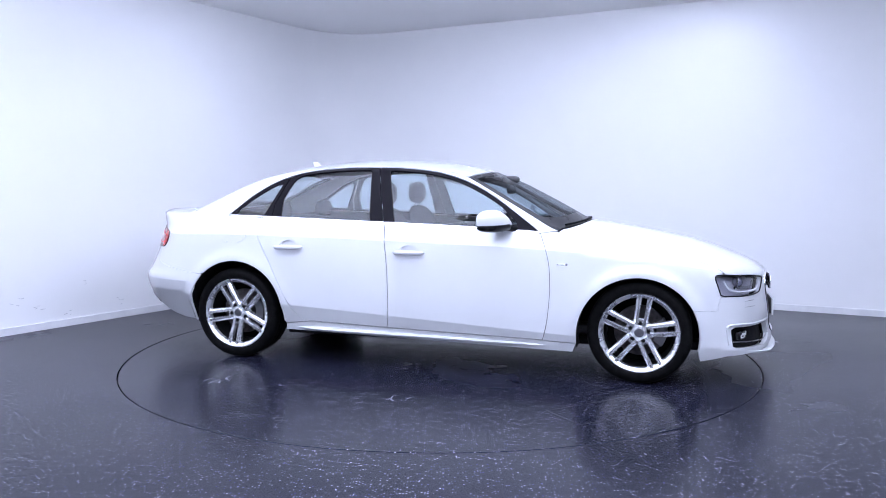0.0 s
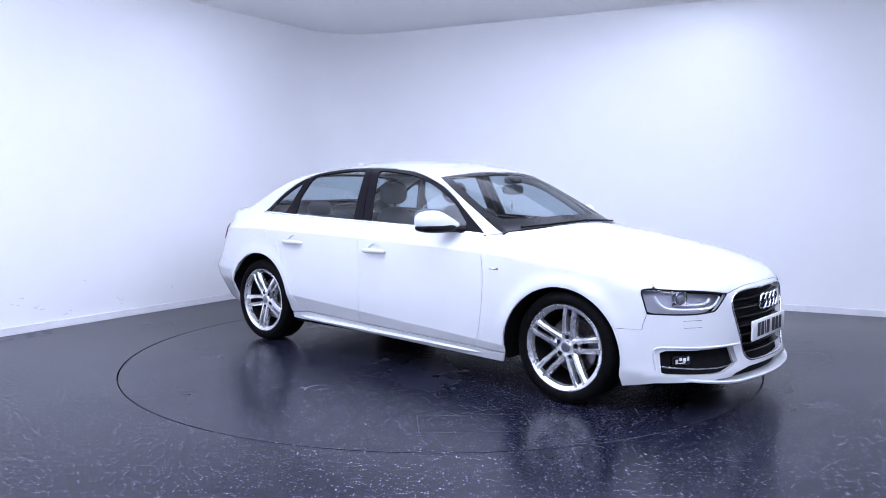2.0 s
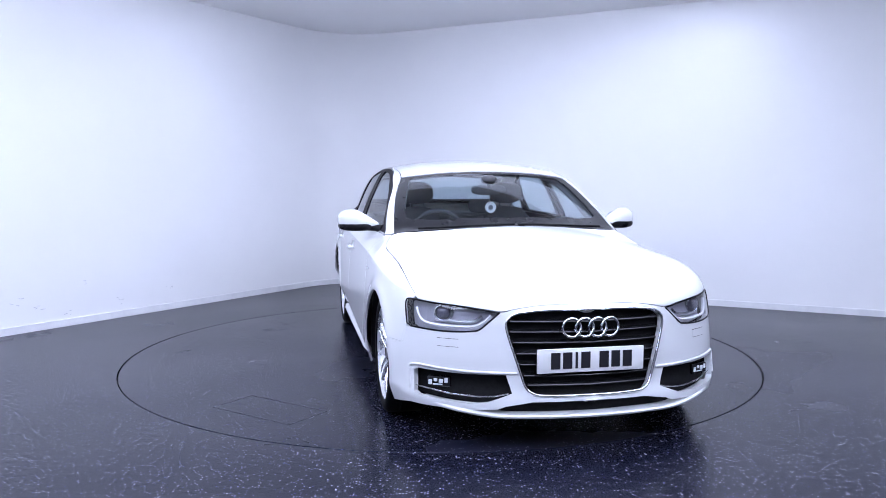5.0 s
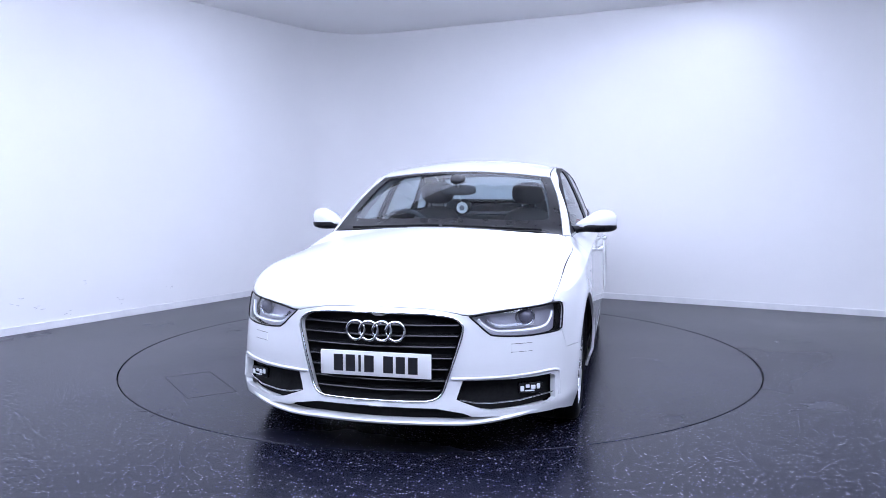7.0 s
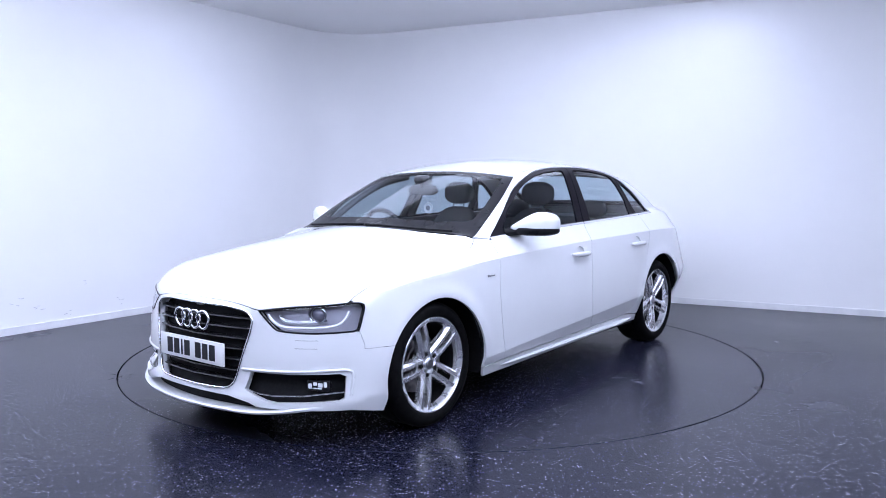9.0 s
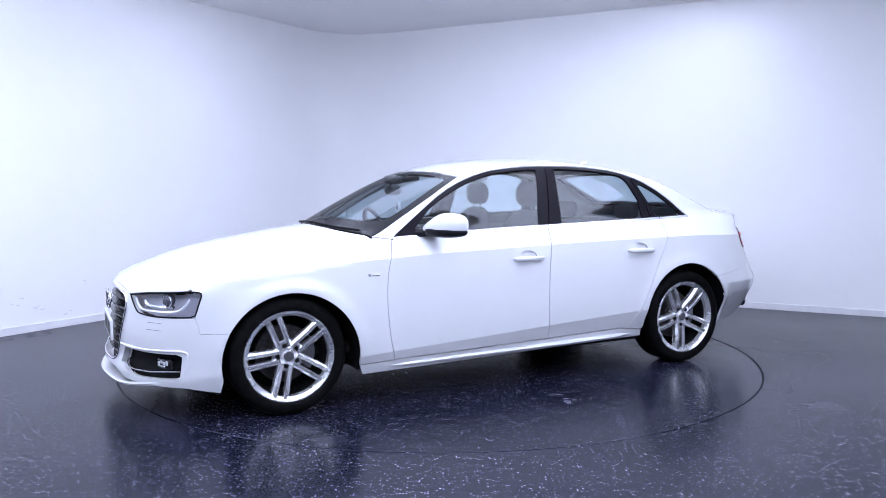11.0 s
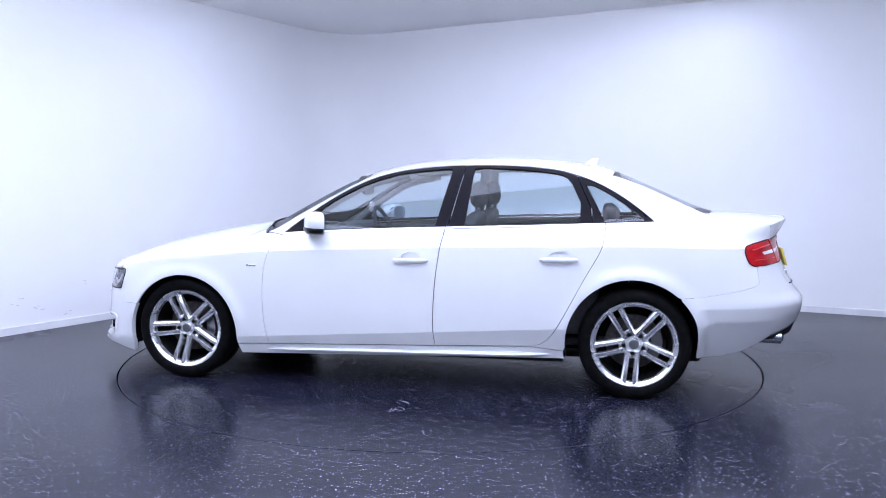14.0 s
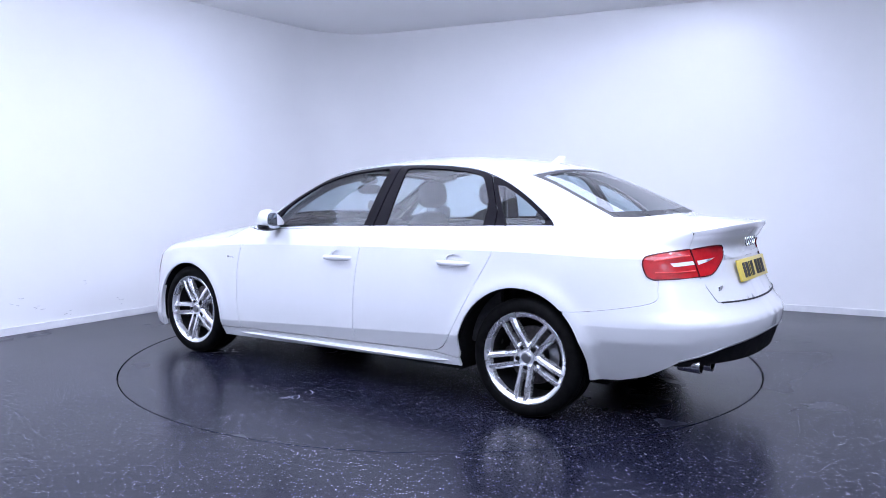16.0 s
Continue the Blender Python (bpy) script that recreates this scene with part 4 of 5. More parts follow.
        part("pocket_edge", tube([(x, s * y, z) for x, y, z in c], 0.007, 8), PAINT, bumper, smooth=60)
        # washer cover
        sq = round_the("front", [(0.60, 0.487), (0.685, 0.487), (0.685, 0.522), (0.60, 0.522)])
        patch("washer_cover", sq, "front", PAINT, bumper, inset=-0.0012, step=0.02, gap=0, lip=0.003, mirrored=s < 0)
        for zz in (0.486, 0.523):
            c = skin("front", round_the("front", [(0.598, zz), (0.64, zz), (0.687, zz)]), 0.0)[0]
            part("washer_seam", tube([(x, s * y, z) for x, y, z in c], 0.0013, 5), GAP, bumper)
    # splitter blade
    line = [(-0.77, 0.222), (-0.62, 0.199), (-0.43, 0.178), (-0.25, 0.178), (0.0, 0.178), (0.25, 0.178), (0.43, 0.178), (0.62, 0.199), (0.77, 0.222)]
    bm = bmesh.new()
    rows = []
    for y, z in spl(line, 5):
        a = round_the("front", [(y, max(z, 0.2))])[0]
        c, nrm = skin("front", [(a[0], 0.2)])
        n = Vector((nrm[0][0], nrm[0][1], 0)).normalized()
        p = Vector((c[0][0], c[0][1], z))
        k = min(1.0, (0.79 - abs(y)) / 0.25)
        rows.append([bm.verts.new(p + n * o + Vector((0, 0, h))) for o, h in ((-0.12, 0.012), (0.016 * k - 0.004, 0.010), (0.023 * k - 0.004, 0.003), (0.018 * k - 0.004, -0.006), (-0.12, -0.008))])
    for a, b in zip(rows, rows[1:]):
        for k in range(5):
            bm.faces.new((a[k], a[(k + 1) % 5], b[(k + 1) % 5], b[k]))
    bmesh.ops.recalc_face_normals(bm, faces=bm.faces[:])
    part("splitter", bm, PAINT, bumper, "white splitter blade", smooth=40)
    slot = [(-0.46, 0.17), (0.46, 0.17), (0.42, 0.235), (0.30, 0.26), (-0.30, 0.26), (-0.42, 0.235)]
    patch("lower_slot", round_the("front", slot), "front", PLASTIC, bumper, inset=0.05, step=0.05, lip=0, gap=-0.02, label="black lower intake")


def build_headlamps():
    outline = round_the("front", spl([(0.417, 0.650), (0.458, 0.614), (0.502, 0.575), (0.53, 0.564), (0.62, 0.557), (0.70, 0.557), (0.792, 0.5615)], 5))
    outline += as_round("front", on_skin("side", [(x + 0.003, z) for x, z in HEAD_REAR[::-1]]))[1:-1] + as_round("front", BONNET_FRONT[24:][::-1] - np.array([0, 0, 0.003]))
    for s in (1, -1):
        m = dict(mirrored=s < 0)
        lamp = patch("headlamp", outline, "front", HOUSING, car, inset=0.055, step=0.025, gap=-0.004, lip=0, label="clear headlamp with a dark housing", **m)
        lens = patch("lens", outline, "front", LENS, lamp, inset=0.001, step=0.03, gap=0.002, lip=0, label="clear lens", **m)
        lens.visible_shadow = False
        # dark gasket along the rim
        c = skin("front", outline, 0.001)[0]
        part("gasket", tube([(x, s * y, z) for x, y, z in c], 0.0042, 6, closed=True), TRIM, lamp, smooth=60)
        # daytime strip, a hooked bright band
        def band(pts, width, mat, depth, name):
            c, nrm = skin("front", spl(round_the("front", pts), 5), depth)
            bm = bmesh.new()
            rows = []
            for i, (p, n) in enumerate(zip(c, nrm)):
                q = c[min(i + 1, len(c) - 1)] - c[max(i - 1, 0)]
                w = np.cross(n, q)
                w = w / max(np.linalg.norm(w), 1e-9) * width
                rows.append([bm.verts.new((v[0], s * v[1], v[2])) for v in (p + w, p + n * 0.006, p - w, p - n * 0.012)])
            for a, b in zip(rows, rows[1:]):
                for k in range(4):
                    bm.faces.new((a[k], a[(k + 1) % 4], b[(k + 1) % 4], b[k]))
            bmesh.ops.recalc_face_normals(bm, faces=bm.faces[:])
            part(name, bm, mat, lamp, smooth=50)
        band([(0.455, 0.640), (0.485, 0.609), (0.525, 0.585), (0.58, 0.579), (0.68, 0.580), (0.745, 0.590), (0.768, 0.62), (0.775, 0.655)], 0.0075, DRL_AND_GLINT, 0.016, "light_strip")
        band([(0.50, 0.635), (0.54, 0.607), (0.62, 0.602), (0.71, 0.610)], 0.010, REFLECTOR, 0.040, "reflector")
        c, nrm = skin("front", round_the("front", [(0.675, 0.646)]), 0.045)
        ball = blob((c[0][0], s * c[0][1], c[0][2]), (0.034, 0.036, 0.034), 2.0, None, 24, 16)
        part("projector", ball, LENS_DARK, lamp, "round projector lens", smooth=60)
        ring = [(c[0][0] + 0.012 - 0.018 * math.cos(a) * 0.8, s * (c[0][1] + 0.040 * math.cos(a)), c[0][2] + 0.038 * math.sin(a)) for a in np.linspace(0, 2 * math.pi, 25)[:-1]]
        part("projector_ring", tube(ring, 0.006, 6, closed=True), REFLECTOR, lamp, smooth=60)


# white of the daytime strip and of the fog lamps' painted glints
DRL_AND_GLINT = material("guide_and_glint", (0.85, 0.86, 0.90), 0.15, coat=1.0)
HOUSING = material("headlamp_housing", (0.50, 0.50, 0.57), 0.35, 0.35)
LENS_DARK = material("projector_glass", (0.10, 0.10, 0.14), 0.04, 0.0, coat=1.0)


def build_tail():
    upper = as_round("rear", on_skin("side", BUMPER_SEAM))
    mid = round_the("rear", spl([(0.74, 0.778), (0.66, 0.779), (0.56, 0.781), (0.539, 0.72), (0.519, 0.668), (0.49, 0.655), (0.25, 0.648), (0.0, 0.646)], 4))
    arch = [p for p in ARCH_R if p[0] < -WHEEL_X and 0.29 < p[1] < 0.60]
    ac = skin("side", arch)[0]
    front = [(math.atan2(y, -x - 1.2), z) for x, y, z in ac]
    low_side = skin("side", [(-1.765, 0.245), (-1.90, 0.255), (-2.02, 0.285), (-2.10, 0.325)])[0]
    low = [(math.atan2(y, -x - 1.2), z) for x, y, z in low_side] + round_the("rear", [(0.674, 0.385), (0.483, 0.445), (0.2, 0.475), (0.0, 0.482)])
    half = mid[::-1] + upper[::-1] + front + low
    half = half[::-1]
    full = half + [(-a, z) for a, z in half[::-1]]
    bumper = patch("rear_bumper", full, "rear", PAINT, car, step=0.025, gap=0.0008, lines=[[(a, 0.545 + d) for a in np.arange(-1.3, 1.3, 0.02)] for d in (0.003, -0.003)])
    dif = round_the("rear", [(0.0, 0.478), (0.2, 0.471), (0.483, 0.441), (0.674, 0.381), (0.70, 0.345), (0.66, 0.335), (0.5, 0.345), (0.0, 0.345)])
    patch("diffuser", dif + [(-a, z) for a, z in dif[::-1]], "rear", PLASTIC, bumper, inset=0.008, step=0.04, lip=0.10, label="black lower diffuser")
    edge = round_the("rear", [(0.69, 0.372), (0.60, 0.408), (0.483, 0.444), (0.2, 0.474), (0.0, 0.481)])
    c = skin("rear", spl(edge[::-1], 5), 0.0)[0]
    part("diffuser_trim", tube([(x, -y, z) for x, y, z in c[:0:-1]] + [tuple(v) for v in c], 0.0045, 6), DARK_ALLOY, bumper, "thin grey trim over the diffuser", smooth=60)
    # tail lamps: wing half and lid half
    wing_half = as_round("rear", LAMP_SIDE) + round_the("rear", [(0.68, 0.781), (0.565, 0.785)])
    lid_half = round_the("rear", spl([(0.558, 0.919), (0.45, 0.932), (0.365, 0.934), (0.335, 0.922), (0.330, 0.895), (0.355, 0.86), (0.44, 0.81), (0.49, 0.79), (0.560, 0.785)], 4))
    for s in (1, -1):
        m = dict(mirrored=s < 0)
        lamp = patch("tail_lamp", wing_half, "rear", RED, car, inset=-0.004, step=0.02, lip=0.012, gap=0.001, label="glossy red tail lamp", **m)
        patch("reversing_lens", round_the("rear", [(0.68, 0.855), (0.57, 0.863), (0.565, 0.845), (0.67, 0.838)]), "rear", WHITE_PLATE, lamp, inset=-0.0055, step=0.015, lip=0.002, gap=0, **m)
        for pts in ([(0.735, 0.868), (0.65, 0.882), (0.575, 0.890)], [(0.745, 0.812), (0.66, 0.812), (0.575, 0.816)]):
            c = skin("rear", spl(round_the("rear", pts), 5), -0.0045)[0]
            part("light_band", tube([(x, s * y, z) for x, y, z in c], 0.0035, 6), RED_BRIGHT, lamp, "brighter red band", smooth=60)
        for owner, ring in ((lamp, wing_half), (None, lid_half)):
            c = skin("rear", ring, -0.003)[0]
            rim_bm = tube([(x, s * y, z) for x, y, z in c], 0.0042, 6, closed=True)
            if owner:
                part("lamp_rim", rim_bm, RED_DARK, owner, "dark red rim", smooth=60)
            else:
                lid_rim = rim_bm
        inner = patch("lid_lamp", lid_half, "rear", RED, car, inset=-0.004, step=0.02, lip=0.012, gap=0.001, label="glossy red tail lamp half on the boot lid", **m)
        part("lamp_rim", lid_rim, RED_DARK, inner, "dark red rim", smooth=60)
        patch("reversing_lens", round_the("rear", [(0.545, 0.863), (0.42, 0.872), (0.48, 0.855), (0.545, 0.843)]), "rear", WHITE_PLATE, inner, inset=-0.0055, step=0.015, lip=0.002, gap=0, **m)
    x = -2.360
    # plate recess, plate, emblem, boot badge
    rec = round_the("rear", [(-0.33, 0.858), (0.33, 0.858), (0.32, 0.880), (-0.32, 0.880)])
    patch("lid_handle", rec, "rear", PAINT, car, inset=-0.010, step=0.03, gap=0, lip=0.02)
    plate = part("number_plate", box(-2.360, -2.346, -0.26, 0.26, 0.738, 0.849, 0.004), YELLOW_PLATE, car, "yellow rear number plate with dark bars", smooth=30)
    for v in plate.data.vertices:
        v.co.x += (v.co.z - 0.74) * 0.30
    for y0, y1 in ((-0.197, -0.152), (-0.139, -0.094), (-0.078, -0.066), (-0.050, -0.005), (0.040, 0.086), (0.099, 0.142), (0.156, 0.201)):
        bar = part("character_bar", box(-2.362, -2.358, -y1, -y0, 0.756, 0.832), PLATE_BLUE, plate, "plain dark bar")
        for v in bar.data.vertices:
            v.co.x += (v.co.z - 0.74) * 0.30
    for y in (-0.066, -0.022, 0.022, 0.066):
        pts = [(-2.317 + 0.2 * (y + 0.03 * math.cos(a)) ** 2 - 0.003, y + 0.03 * math.cos(a), 0.945 + 0.03 * math.sin(a)) for a in np.linspace(0, 2 * math.pi, 25)[:-1]]
        part("emblem_ring", tube(pts, 0.0042, 6, closed=True), CHROME, car, "polished chrome ring", smooth=60)
    c = skin("rear", round_the("rear", [(0.45, 0.722)]))[0][0]
    part("boot_badge", box(c[0] - 0.004, c[0] + 0.004, c[1] - 0.028, c[1] + 0.004, 0.712, 0.736, 0.002), CHROME, car, "small chrome boot badge")
    part("boot_badge", box(c[0] - 0.004, c[0] + 0.004, c[1] + 0.010, c[1] + 0.030, 0.712, 0.736, 0.002), CHROME, car, "small chrome boot badge")
    # twin exhaust
    for y in (0.50, 0.585):
        pipe = lathe([(0.036, 0.10), (0.040, 0.0), (0.041, -0.012), (0.036, -0.012), (0.032, 0.08)], 28, "X")
        for v in pipe.verts:
            v.co += Vector((-2.275 + (0.03 if y > 0.55 else 0), y, 0.345))
        part("exhaust_pipe", pipe, CHROME, car, smooth=40)


RED_BRIGHT = material("bright_red_lens", (0.80, 0.05, 0.05), 0.3, coat=0.5)
RED_DARK = material("deep_red_lens", (0.09, 0.003, 0.006), 0.25)


def build_wheel(x, s, turn):
    """A wheel: rim with five twin spokes, tyre, bolts, cap and brake disc, its outer face at +y (or -y on the other side)."""
    r = 0.249
    rim = lathe([(r + 0.003, -0.006), (r - 0.002, -0.001), (r - 0.007, -0.002), (r - 0.010, -0.006), (r - 0.027, -0.014), (r - 0.031, -0.042)], 80)
    wheel = part("wheel", rim, ALLOY, car, "silver alloy wheel with five twin spokes", smooth=35)
    wheel.matrix_basis = pose(x, s * WHEEL_Y, WHEEL_Z, 0, 0, 0 if s > 0 else 180)
    tyre = lathe([(r - 0.006, -0.010), (r + 0.004, 0.002), (r + 0.014, 0.006), (r + 0.036, 0.007), (r + 0.056, 0.000), (r + 0.067, -0.013), (TYRE_R, -0.032), (TYRE_R + 0.0003, -0.06), (TYRE_R - 0.005, -0.062), (TYRE_R - 0.005, -0.068), (TYRE_R + 0.0003, -0.07),
                  (TYRE_R + 0.0005, -0.11), (TYRE_R - 0.005, -0.112), (TYRE_R - 0.005, -0.118), (TYRE_R + 0.0003, -0.12), (TYRE_R, -0.19), (r + 0.056, -0.222), (r + 0.02, -0.23), (r - 0.006, -0.21)], 96)
    part("tyre", tyre, RUBBER, wheel, "black low-profile tyre", smooth=35)

    def spoke_mesh(side):
        """One of a pair: a broad bright facet towards its twin, a sloping shoulder away from it."""
        bm = bmesh.new()
        rows = []
        for k in np.linspace(0, 1, 11):
            rad = 0.046 + (r - 0.014 - 0.046) * k
            o = side * (0.0275 + 0.0055 * k)
            w = 0.0135 + 0.0025 * k + 0.006 * max(0, 1 - k / 0.14) + 0.004 * max(0, (k - 0.9) / 0.1)
            y = -0.030 + 0.022 * k + 0.010 * math.sin(math.pi * min(1, k * 1.15)) * k
            deep = 0.046 - 0.012 * k
            ring = ((-1.05, -deep), (-1.0, -0.006), (-0.80, 0.0), (0.25, -0.001), (1.0, -0.013), (1.25, -deep))
            rows.append([bm.verts.new((o + side * a * w, y + b, rad)) for a, b in ring])
        for a, b in zip(rows, rows[1:]):
            for k in range(6):
                bm.faces.new((a[k], a[(k + 1) % 6], b[(k + 1) % 6], b[k]))
        bm.faces.new(rows[0])
        bm.faces.new(rows[-1][::-1])
        bmesh.ops.recalc_face_normals(bm, faces=bm.faces[:])
        return bm

    def bridge_mesh():
        """The web that joins a pair near the hub."""
        return box(-0.018, 0.018, -0.075, -0.043, 0.066, 0.088, 0.004)
    left = part("spoke", spoke_mesh(-1), ALLOY, wheel, smooth=25)
    right = part("spoke", spoke_mesh(1), ALLOY, wheel, smooth=25)
    web = mesh_of(bridge_mesh(), "spoke_web")
    bolt_mesh = mesh_of(lathe([(0.0, 0.006), (0.010, 0.006), (0.0115, 0.003), (0.0115, -0.03)], 12), "wheel_bolt")
    for i in range(5):
        a = 2 * math.pi * i / 5 + radians(turn)
        m = Matrix.Rotation(a, 4, "Y")
        if i == 0:
            l, q = left, right
        else:
            l, q = new("spoke", left.data), new("spoke", right.data)
            l.parent = q.parent = wheel
        l.matrix_basis = q.matrix_basis = m
        b = part("wheel_bolt", bolt_mesh, PLASTIC, wheel, "dark wheel bolt", smooth=40)
        b.matrix_basis = m @ pose(0, -0.036, 0.058)
        part("spoke_web", web, ALLOY, wheel, smooth=30).matrix_basis = m
    hub = lathe([(0.0, -0.026), (0.030, -0.028), (0.034, -0.032), (0.036, -0.040), (0.062, -0.046), (0.078, -0.058), (0.080, -0.085), (0.0, -0.085)], 40)
    part("hub", hub, ALLOY, wheel, smooth=35)
    part("hub_cap", lathe([(0.0, -0.020), (0.024, -0.021), (0.029, -0.026), (0.029, -0.034)], 32), DARK_ALLOY, wheel, "grey centre cap", smooth=35)
    part("brake_disc", lathe([(0.0, -0.112), (0.075, -0.112), (0.08, -0.118), (0.158, -0.118), (0.160, -0.122), (0.160, -0.142), (0.0, -0.142)], 56), STEEL, wheel, smooth=35)
    # black barrel: the darkness behind the spokes is put into its colour
    part("barrel", lathe([(r - 0.031, -0.042), (r - 0.034, -0.10), (r - 0.036, -0.205), (0.0, -0.205)], 48), PLASTIC, wheel, smooth=35)
    cal = bmesh.new()
    rows = []
    for a in np.linspace(radians(150), radians(215), 8):
        rows.append([cal.verts.new((rr * math.cos(a), yy, rr * math.sin(a))) for rr, yy in ((0.105, -0.098), (0.165, -0.094), (0.172, -0.15), (0.105, -0.15))])
    for a, b in zip(rows, rows[1:]):
        for k in range(4):
            cal.faces.new((a[k], a[(k + 1) % 4], b[(k + 1) % 4], b[k]))
    bmesh.ops.recalc_face_normals(cal, faces=cal.faces[:])
    part("brake_caliper", cal, DARK_ALLOY, wheel, smooth=35)


def build_under():
    """Dark floor pan and wheel arch liners."""
    part("floor_pan", box(-1.80, 1.85, -0.66, 0.66, 0.19, 0.25, 0.02), PLASTIC, car)
    for s in (1, -1):
        part("sill_box", box(-1.0, 1.0, min(s * 0.6, s * 0.85), max(s * 0.6, s * 0.85), 0.20, 0.27, 0.01), PLASTIC, car)
        for x, cz in ((WHEEL_X - 0.01, 0.30), (-WHEEL_X + 0.016, 0.322)):
            bm = bmesh.new()
            rows = []
            for a in np.linspace(radians(-14), radians(194), 32):
                px, pz = x + 0.385 * math.cos(a), cz + 0.385 * math.sin(a)
                rim_y = min(0.885, float(half_width(np.array(px), np.array(pz))) - 0.022)
                rows.append([bm.verts.new((px, s * y, pz)) for y in (rim_y, 0.55)])
            for a, b in zip(rows, rows[1:]):
                bm.faces.new((a[0], a[1], b[1], b[0]))
            hub = [v[1] for v in rows]
            bm.faces.new(hub)
            bmesh.ops.recalc_face_normals(bm, faces=bm.faces[:])
            part("arch_liner", bm, PLASTIC, car, smooth=40)


def build_cabin():
    """Seats, dashboard, wheel and small things behind the glass."""
    part("cabin_floor", box(-1.6, 1.2, -0.70, 0.70, 0.27, 0.33, 0.02), CLOTH, car)
    dash = blob((0.74, 0.0, 0.80), (0.30, 0.71, 0.135), 4.0, None, 40, 20)
    part("dashboard", dash, DASH, car, "dark grey moulded dashboard", smooth=60)
    part("instrument_hood", blob((0.56, -0.37, 0.925), (0.12, 0.17, 0.045), 2.6), DASH, car, smooth=60)
    part("parcel_shelf", box(-1.80, -1.30, -0.58, 0.58, 0.955, 0.98, 0.01), CLOTH, car)
    part("bulkhead", box(-1.42, -1.38, -0.66, 0.66, 0.3, 0.98, 0.02), CLOTH, car)
    for s in (1, -1):
        part("door_card", box(-1.2, 0.75, s * 0.74 - 0.02, s * 0.74 + 0.02, 0.35, 0.925, 0.02), DASH, car)
        y = s * 0.36
        seat = part("front_seat", blob((0.02, y, 0.47), (0.27, 0.25, 0.10), 3.2), CLOTH, car, "dark grey cloth front seat", smooth=60)
        bm = blob((0, 0, 0.28), (0.085, 0.235, 0.29), 3.0)
        for v in bm.verts:
            v.co.y *= 1 - 0.18 * max(0, v.co.z - 0.25) / 0.38
            v.co = Vector((-0.22, y, 0.50)) + Vector((v.co.x - 0.36 * v.co.z, v.co.y, v.co.z))
        part("backrest", bm, CLOTH, seat, smooth=60)
        bm = blob((-0.43, y, 1.175), (0.055, 0.130, 0.085), 2.6)
        part("headrest", bm, CLOTH, seat, smooth=60)
        for d in (-0.05, 0.05):
            part("headrest_post", tube([(-0.42, y + d, 1.03), (-0.435, y + d, 1.15)], 0.006), CHROME, seat, smooth=60)
        part("rear_headrest", blob((-1.28, s * 0.37, 1.045), (0.05, 0.115, 0.065), 2.6), CLOTH, car, "dark grey rear headrest", smooth=60)
        bar = [(0.80, s * 0.665, 0.90), (0.60, s * 0.635, 1.035), (0.42, s * 0.595, 1.155), (0.24, s * 0.55, 1.245), (0.0, s * 0.52, 1.295)]
        part("pillar_trim", tube(spl(bar, 4), 0.022, 8), CLOTH_PALE, car, smooth=60)
    bench = part("rear_bench", blob((-0.98, 0, 0.48), (0.27, 0.64, 0.10), 4.0), CLOTH, car, "dark grey cloth rear bench", smooth=60)
    bm = blob((0, 0, 0.26), (0.09, 0.62, 0.26), 4.0)
    for v in bm.verts:
        v.co = Vector((-1.14, 0, 0.45)) + Vector((v.co.x - 0.25 * v.co.z, v.co.y, v.co.z))
    part("backrest", bm, CLOTH, bench, smooth=60)
    half = [(0.20, 0.0), (0.19, 0.3), (0.14, 0.52), (-0.5, 0.53), (-1.1, 0.52), (-1.2, 0.3), (-1.2, 0.0)]
    patch("headlining", half + [(x, -y) for x, y in half[::-1]], "top", CLOTH_PALE, car, inset=0.035, step=0.08, lip=0)
    # steering wheel on the car's right
    ring = [(0.40 + 0.07 * math.sin(a), -0.37 + 0.180 * math.cos(a), 0.90 + 0.165 * math.sin(a)) for a in np.linspace(0, 2 * math.pi, 41)[:-1]]
    sw = part("steering_wheel", tube(ring, 0.0155, 10, closed=True), DASH, car, "black leather steering wheel", smooth=60)
    part("airbag_pad", blob((0.42, -0.37, 0.885), (0.03, 0.075, 0.06), 3.0), DASH, sw, smooth=60)
    for dy, dz in ((0.165, 0.01), (-0.165, 0.01), (0.0, -0.15)):
        part("wheel_arm", tube([(0.42, -0.37, 0.885), (0.40 + 0.07 * dz / 0.165, -0.37 + dy, 0.90 + dz)], 0.014), DASH, sw, smooth=60)
    # rear-view mirror with a round tag hung from it
    mir = part("rear_view_mirror", blob((0.43, -0.01, 1.205), (0.022, 0.122, 0.036), 3.0), DASH, car, smooth=60)
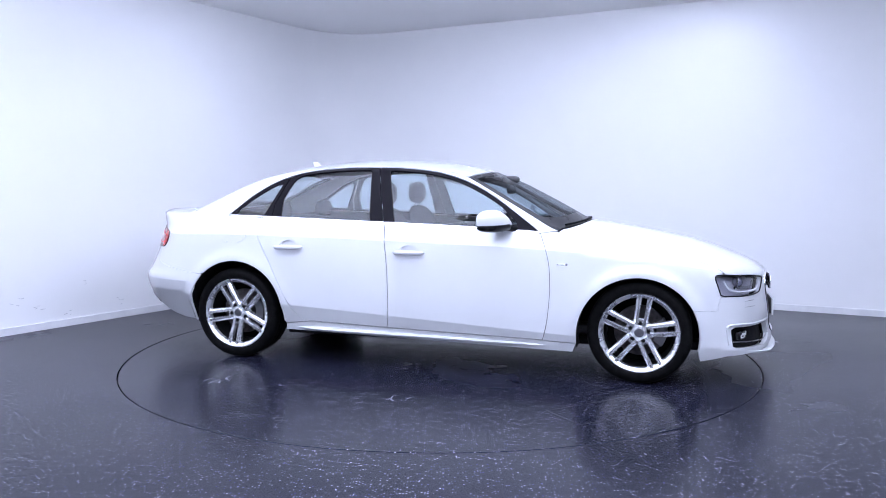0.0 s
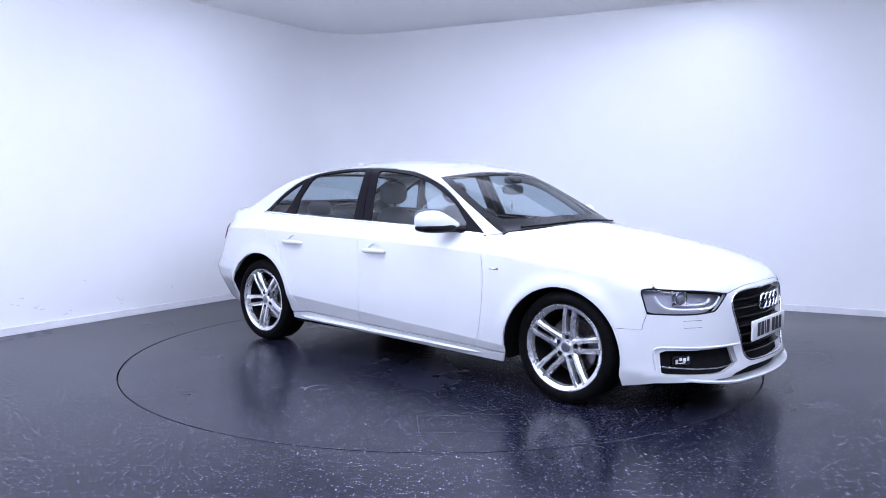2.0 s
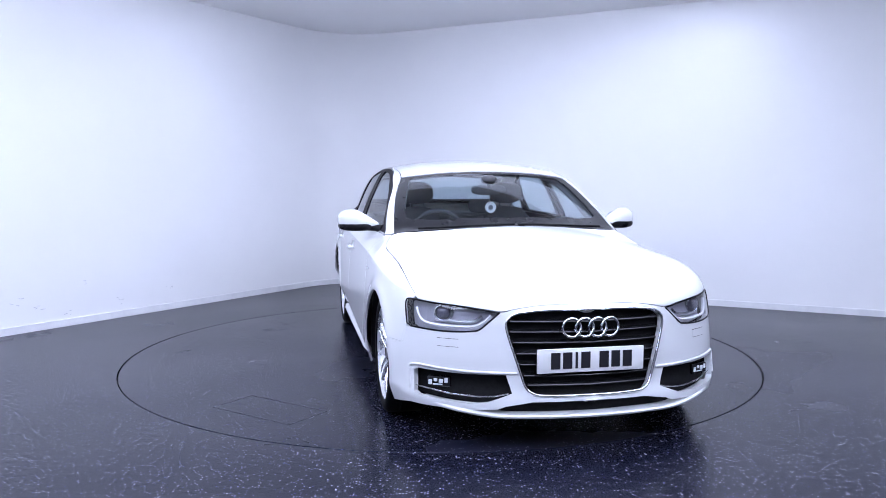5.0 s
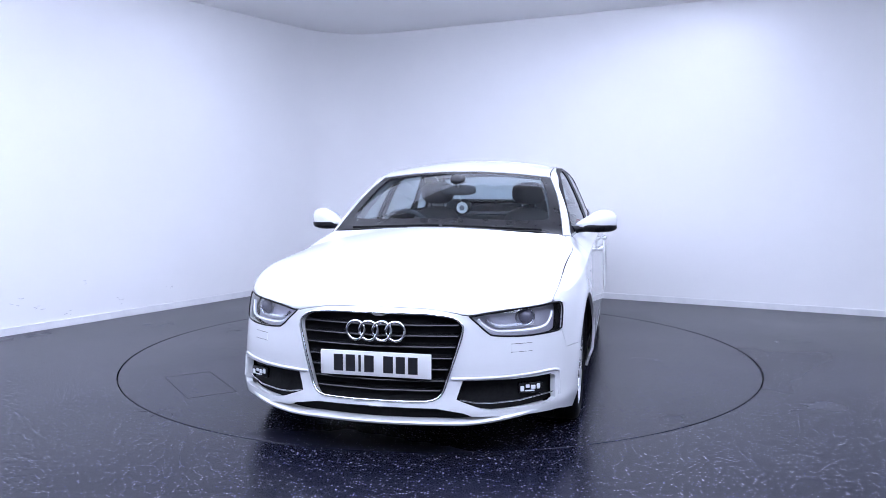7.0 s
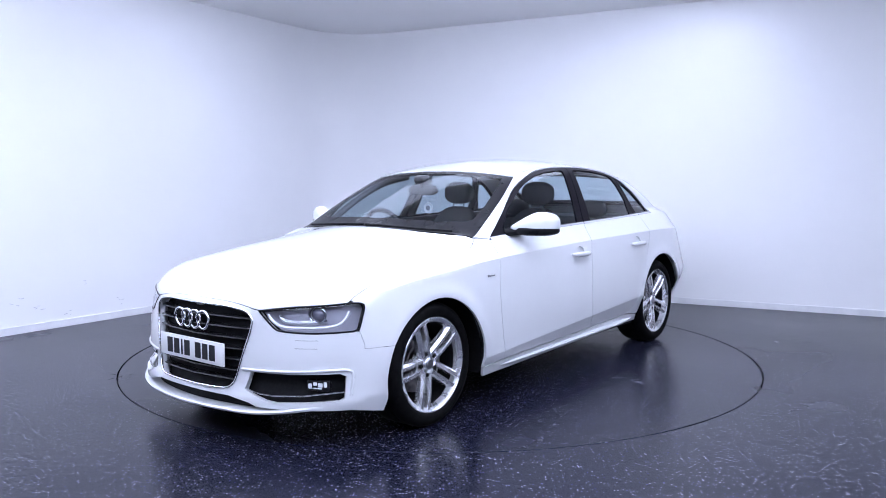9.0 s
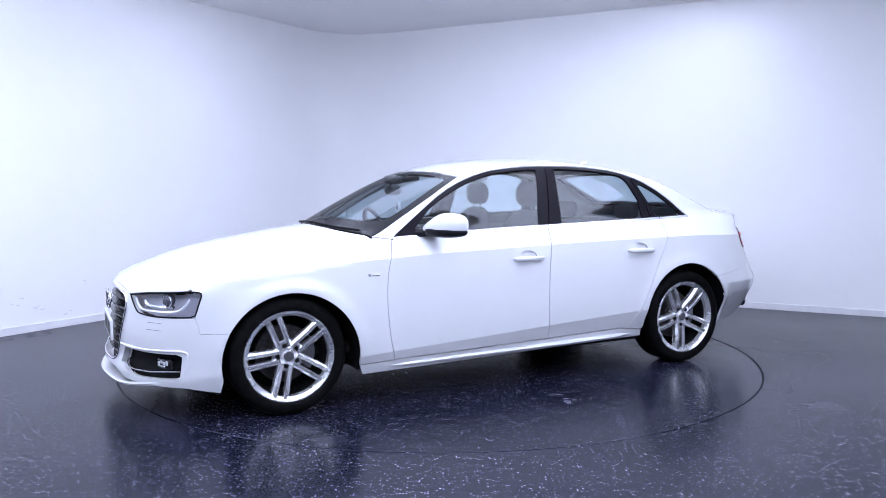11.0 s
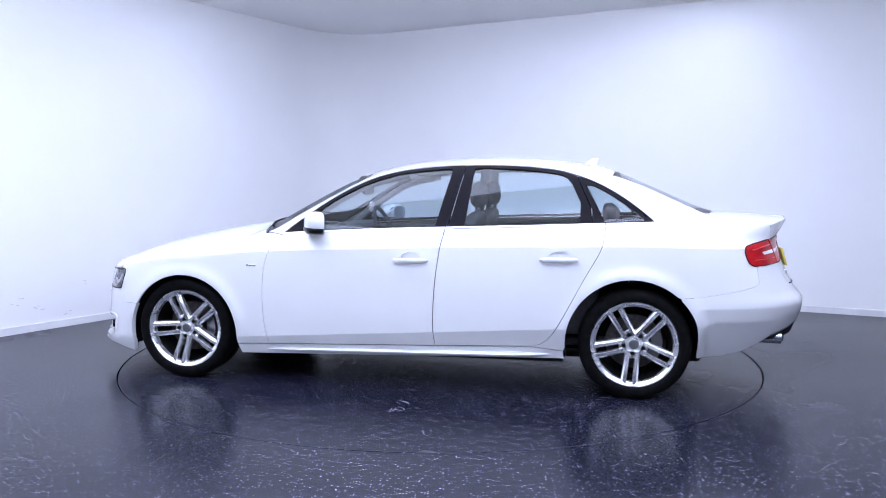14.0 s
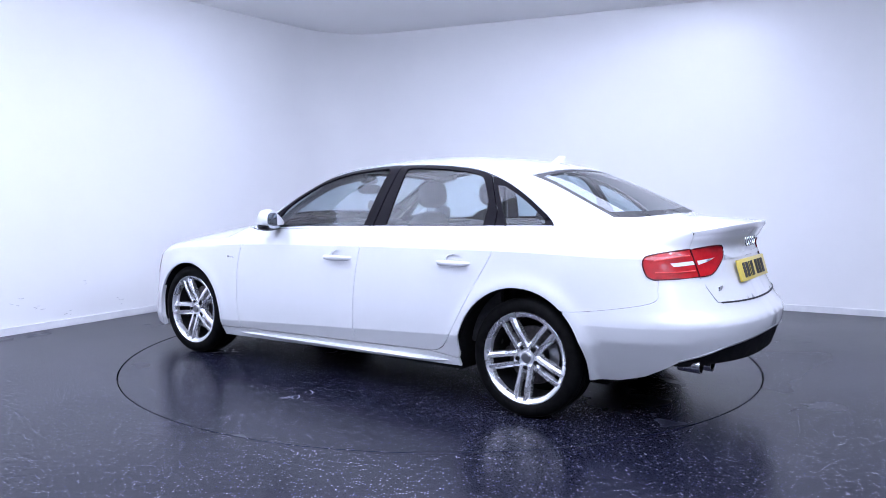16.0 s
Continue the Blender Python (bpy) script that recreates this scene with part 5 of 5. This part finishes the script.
    part("mirror_stalk", tube([(0.445, -0.01, 1.22), (0.44, -0.01, 1.275)], 0.016), DASH, mir, smooth=60)
    part("sensor_cover", blob((0.43, -0.01, 1.275), (0.06, 0.05, 0.03), 3.0), DASH, mir, smooth=60)
    tag = part("hanging_tag", lathe([(0.0, 0.006), (0.018, 0.007), (0.022, 0.003), (0.026, 0.003), (0.030, 0.006), (0.036, 0.006), (0.039, 0.0), (0.036, -0.006), (0.0, -0.006)], 36, "X"), WHITE_PLATE, car, "round white air freshener with a grey middle", smooth=40)
    tag.location = (0.40, 0.012, 1.085)
    part("tag_face", lathe([(0.0, 0.0095), (0.016, 0.0085), (0.019, 0.004)], 24, "X"), DARK_ALLOY, tag, smooth=40)
    part("tag_string", tube([(0.405, 0.010, 1.122), (0.42, -0.01, 1.18)], 0.0016, 5), WHITE_PLATE, car, smooth=60)
    # wipers and cowl
    part("cowl", tube([(0.95, -0.60, 0.905), (1.0, -0.3, 0.935), (1.015, 0, 0.945), (1.0, 0.3, 0.935), (0.95, 0.60, 0.905)], 0.03, 8), PLASTIC, car, smooth=60)
    for y0, y1 in ((0.60, 0.02), (0.0, -0.58)):
        pts = []
        for k in np.linspace(0, 1, 9):
            y = y0 + (y1 - y0) * k
            c = skin("top", [(1.014 - 0.32 * y * y + 0.006 * math.sin(math.pi * k), y)], -0.006)[0][0]
            pts.append(tuple(c))
        part("wiper", tube(pts, 0.007, 6), PLASTIC, car, smooth=60)


MIRROR = material("dark_mirror_glass", (0.30, 0.32, 0.36), 0.04, 1.0)
CLOTH_PALE = material("grey_headlining", (0.20, 0.20, 0.21), 0.9)
build_sides(False)
build_sides(True)
build_top()
build_nose()
build_headlamps()
build_tail()
for wx, ws, wt in ((WHEEL_X, 1, 22), (-WHEEL_X, 1, 30), (WHEEL_X, -1, -8), (-WHEEL_X, -1, 27)):
    build_wheel(wx, ws, wt)
build_under()
build_cabin()


def motions():
    times = [0.5 * i for i in range(33)]
    walk(turntable, [(t, Matrix.Rotation(table_angle(t), 4, "Z")) for t in times])
    walk(car, [(t, car_pose(t)) for t in times])


motions()
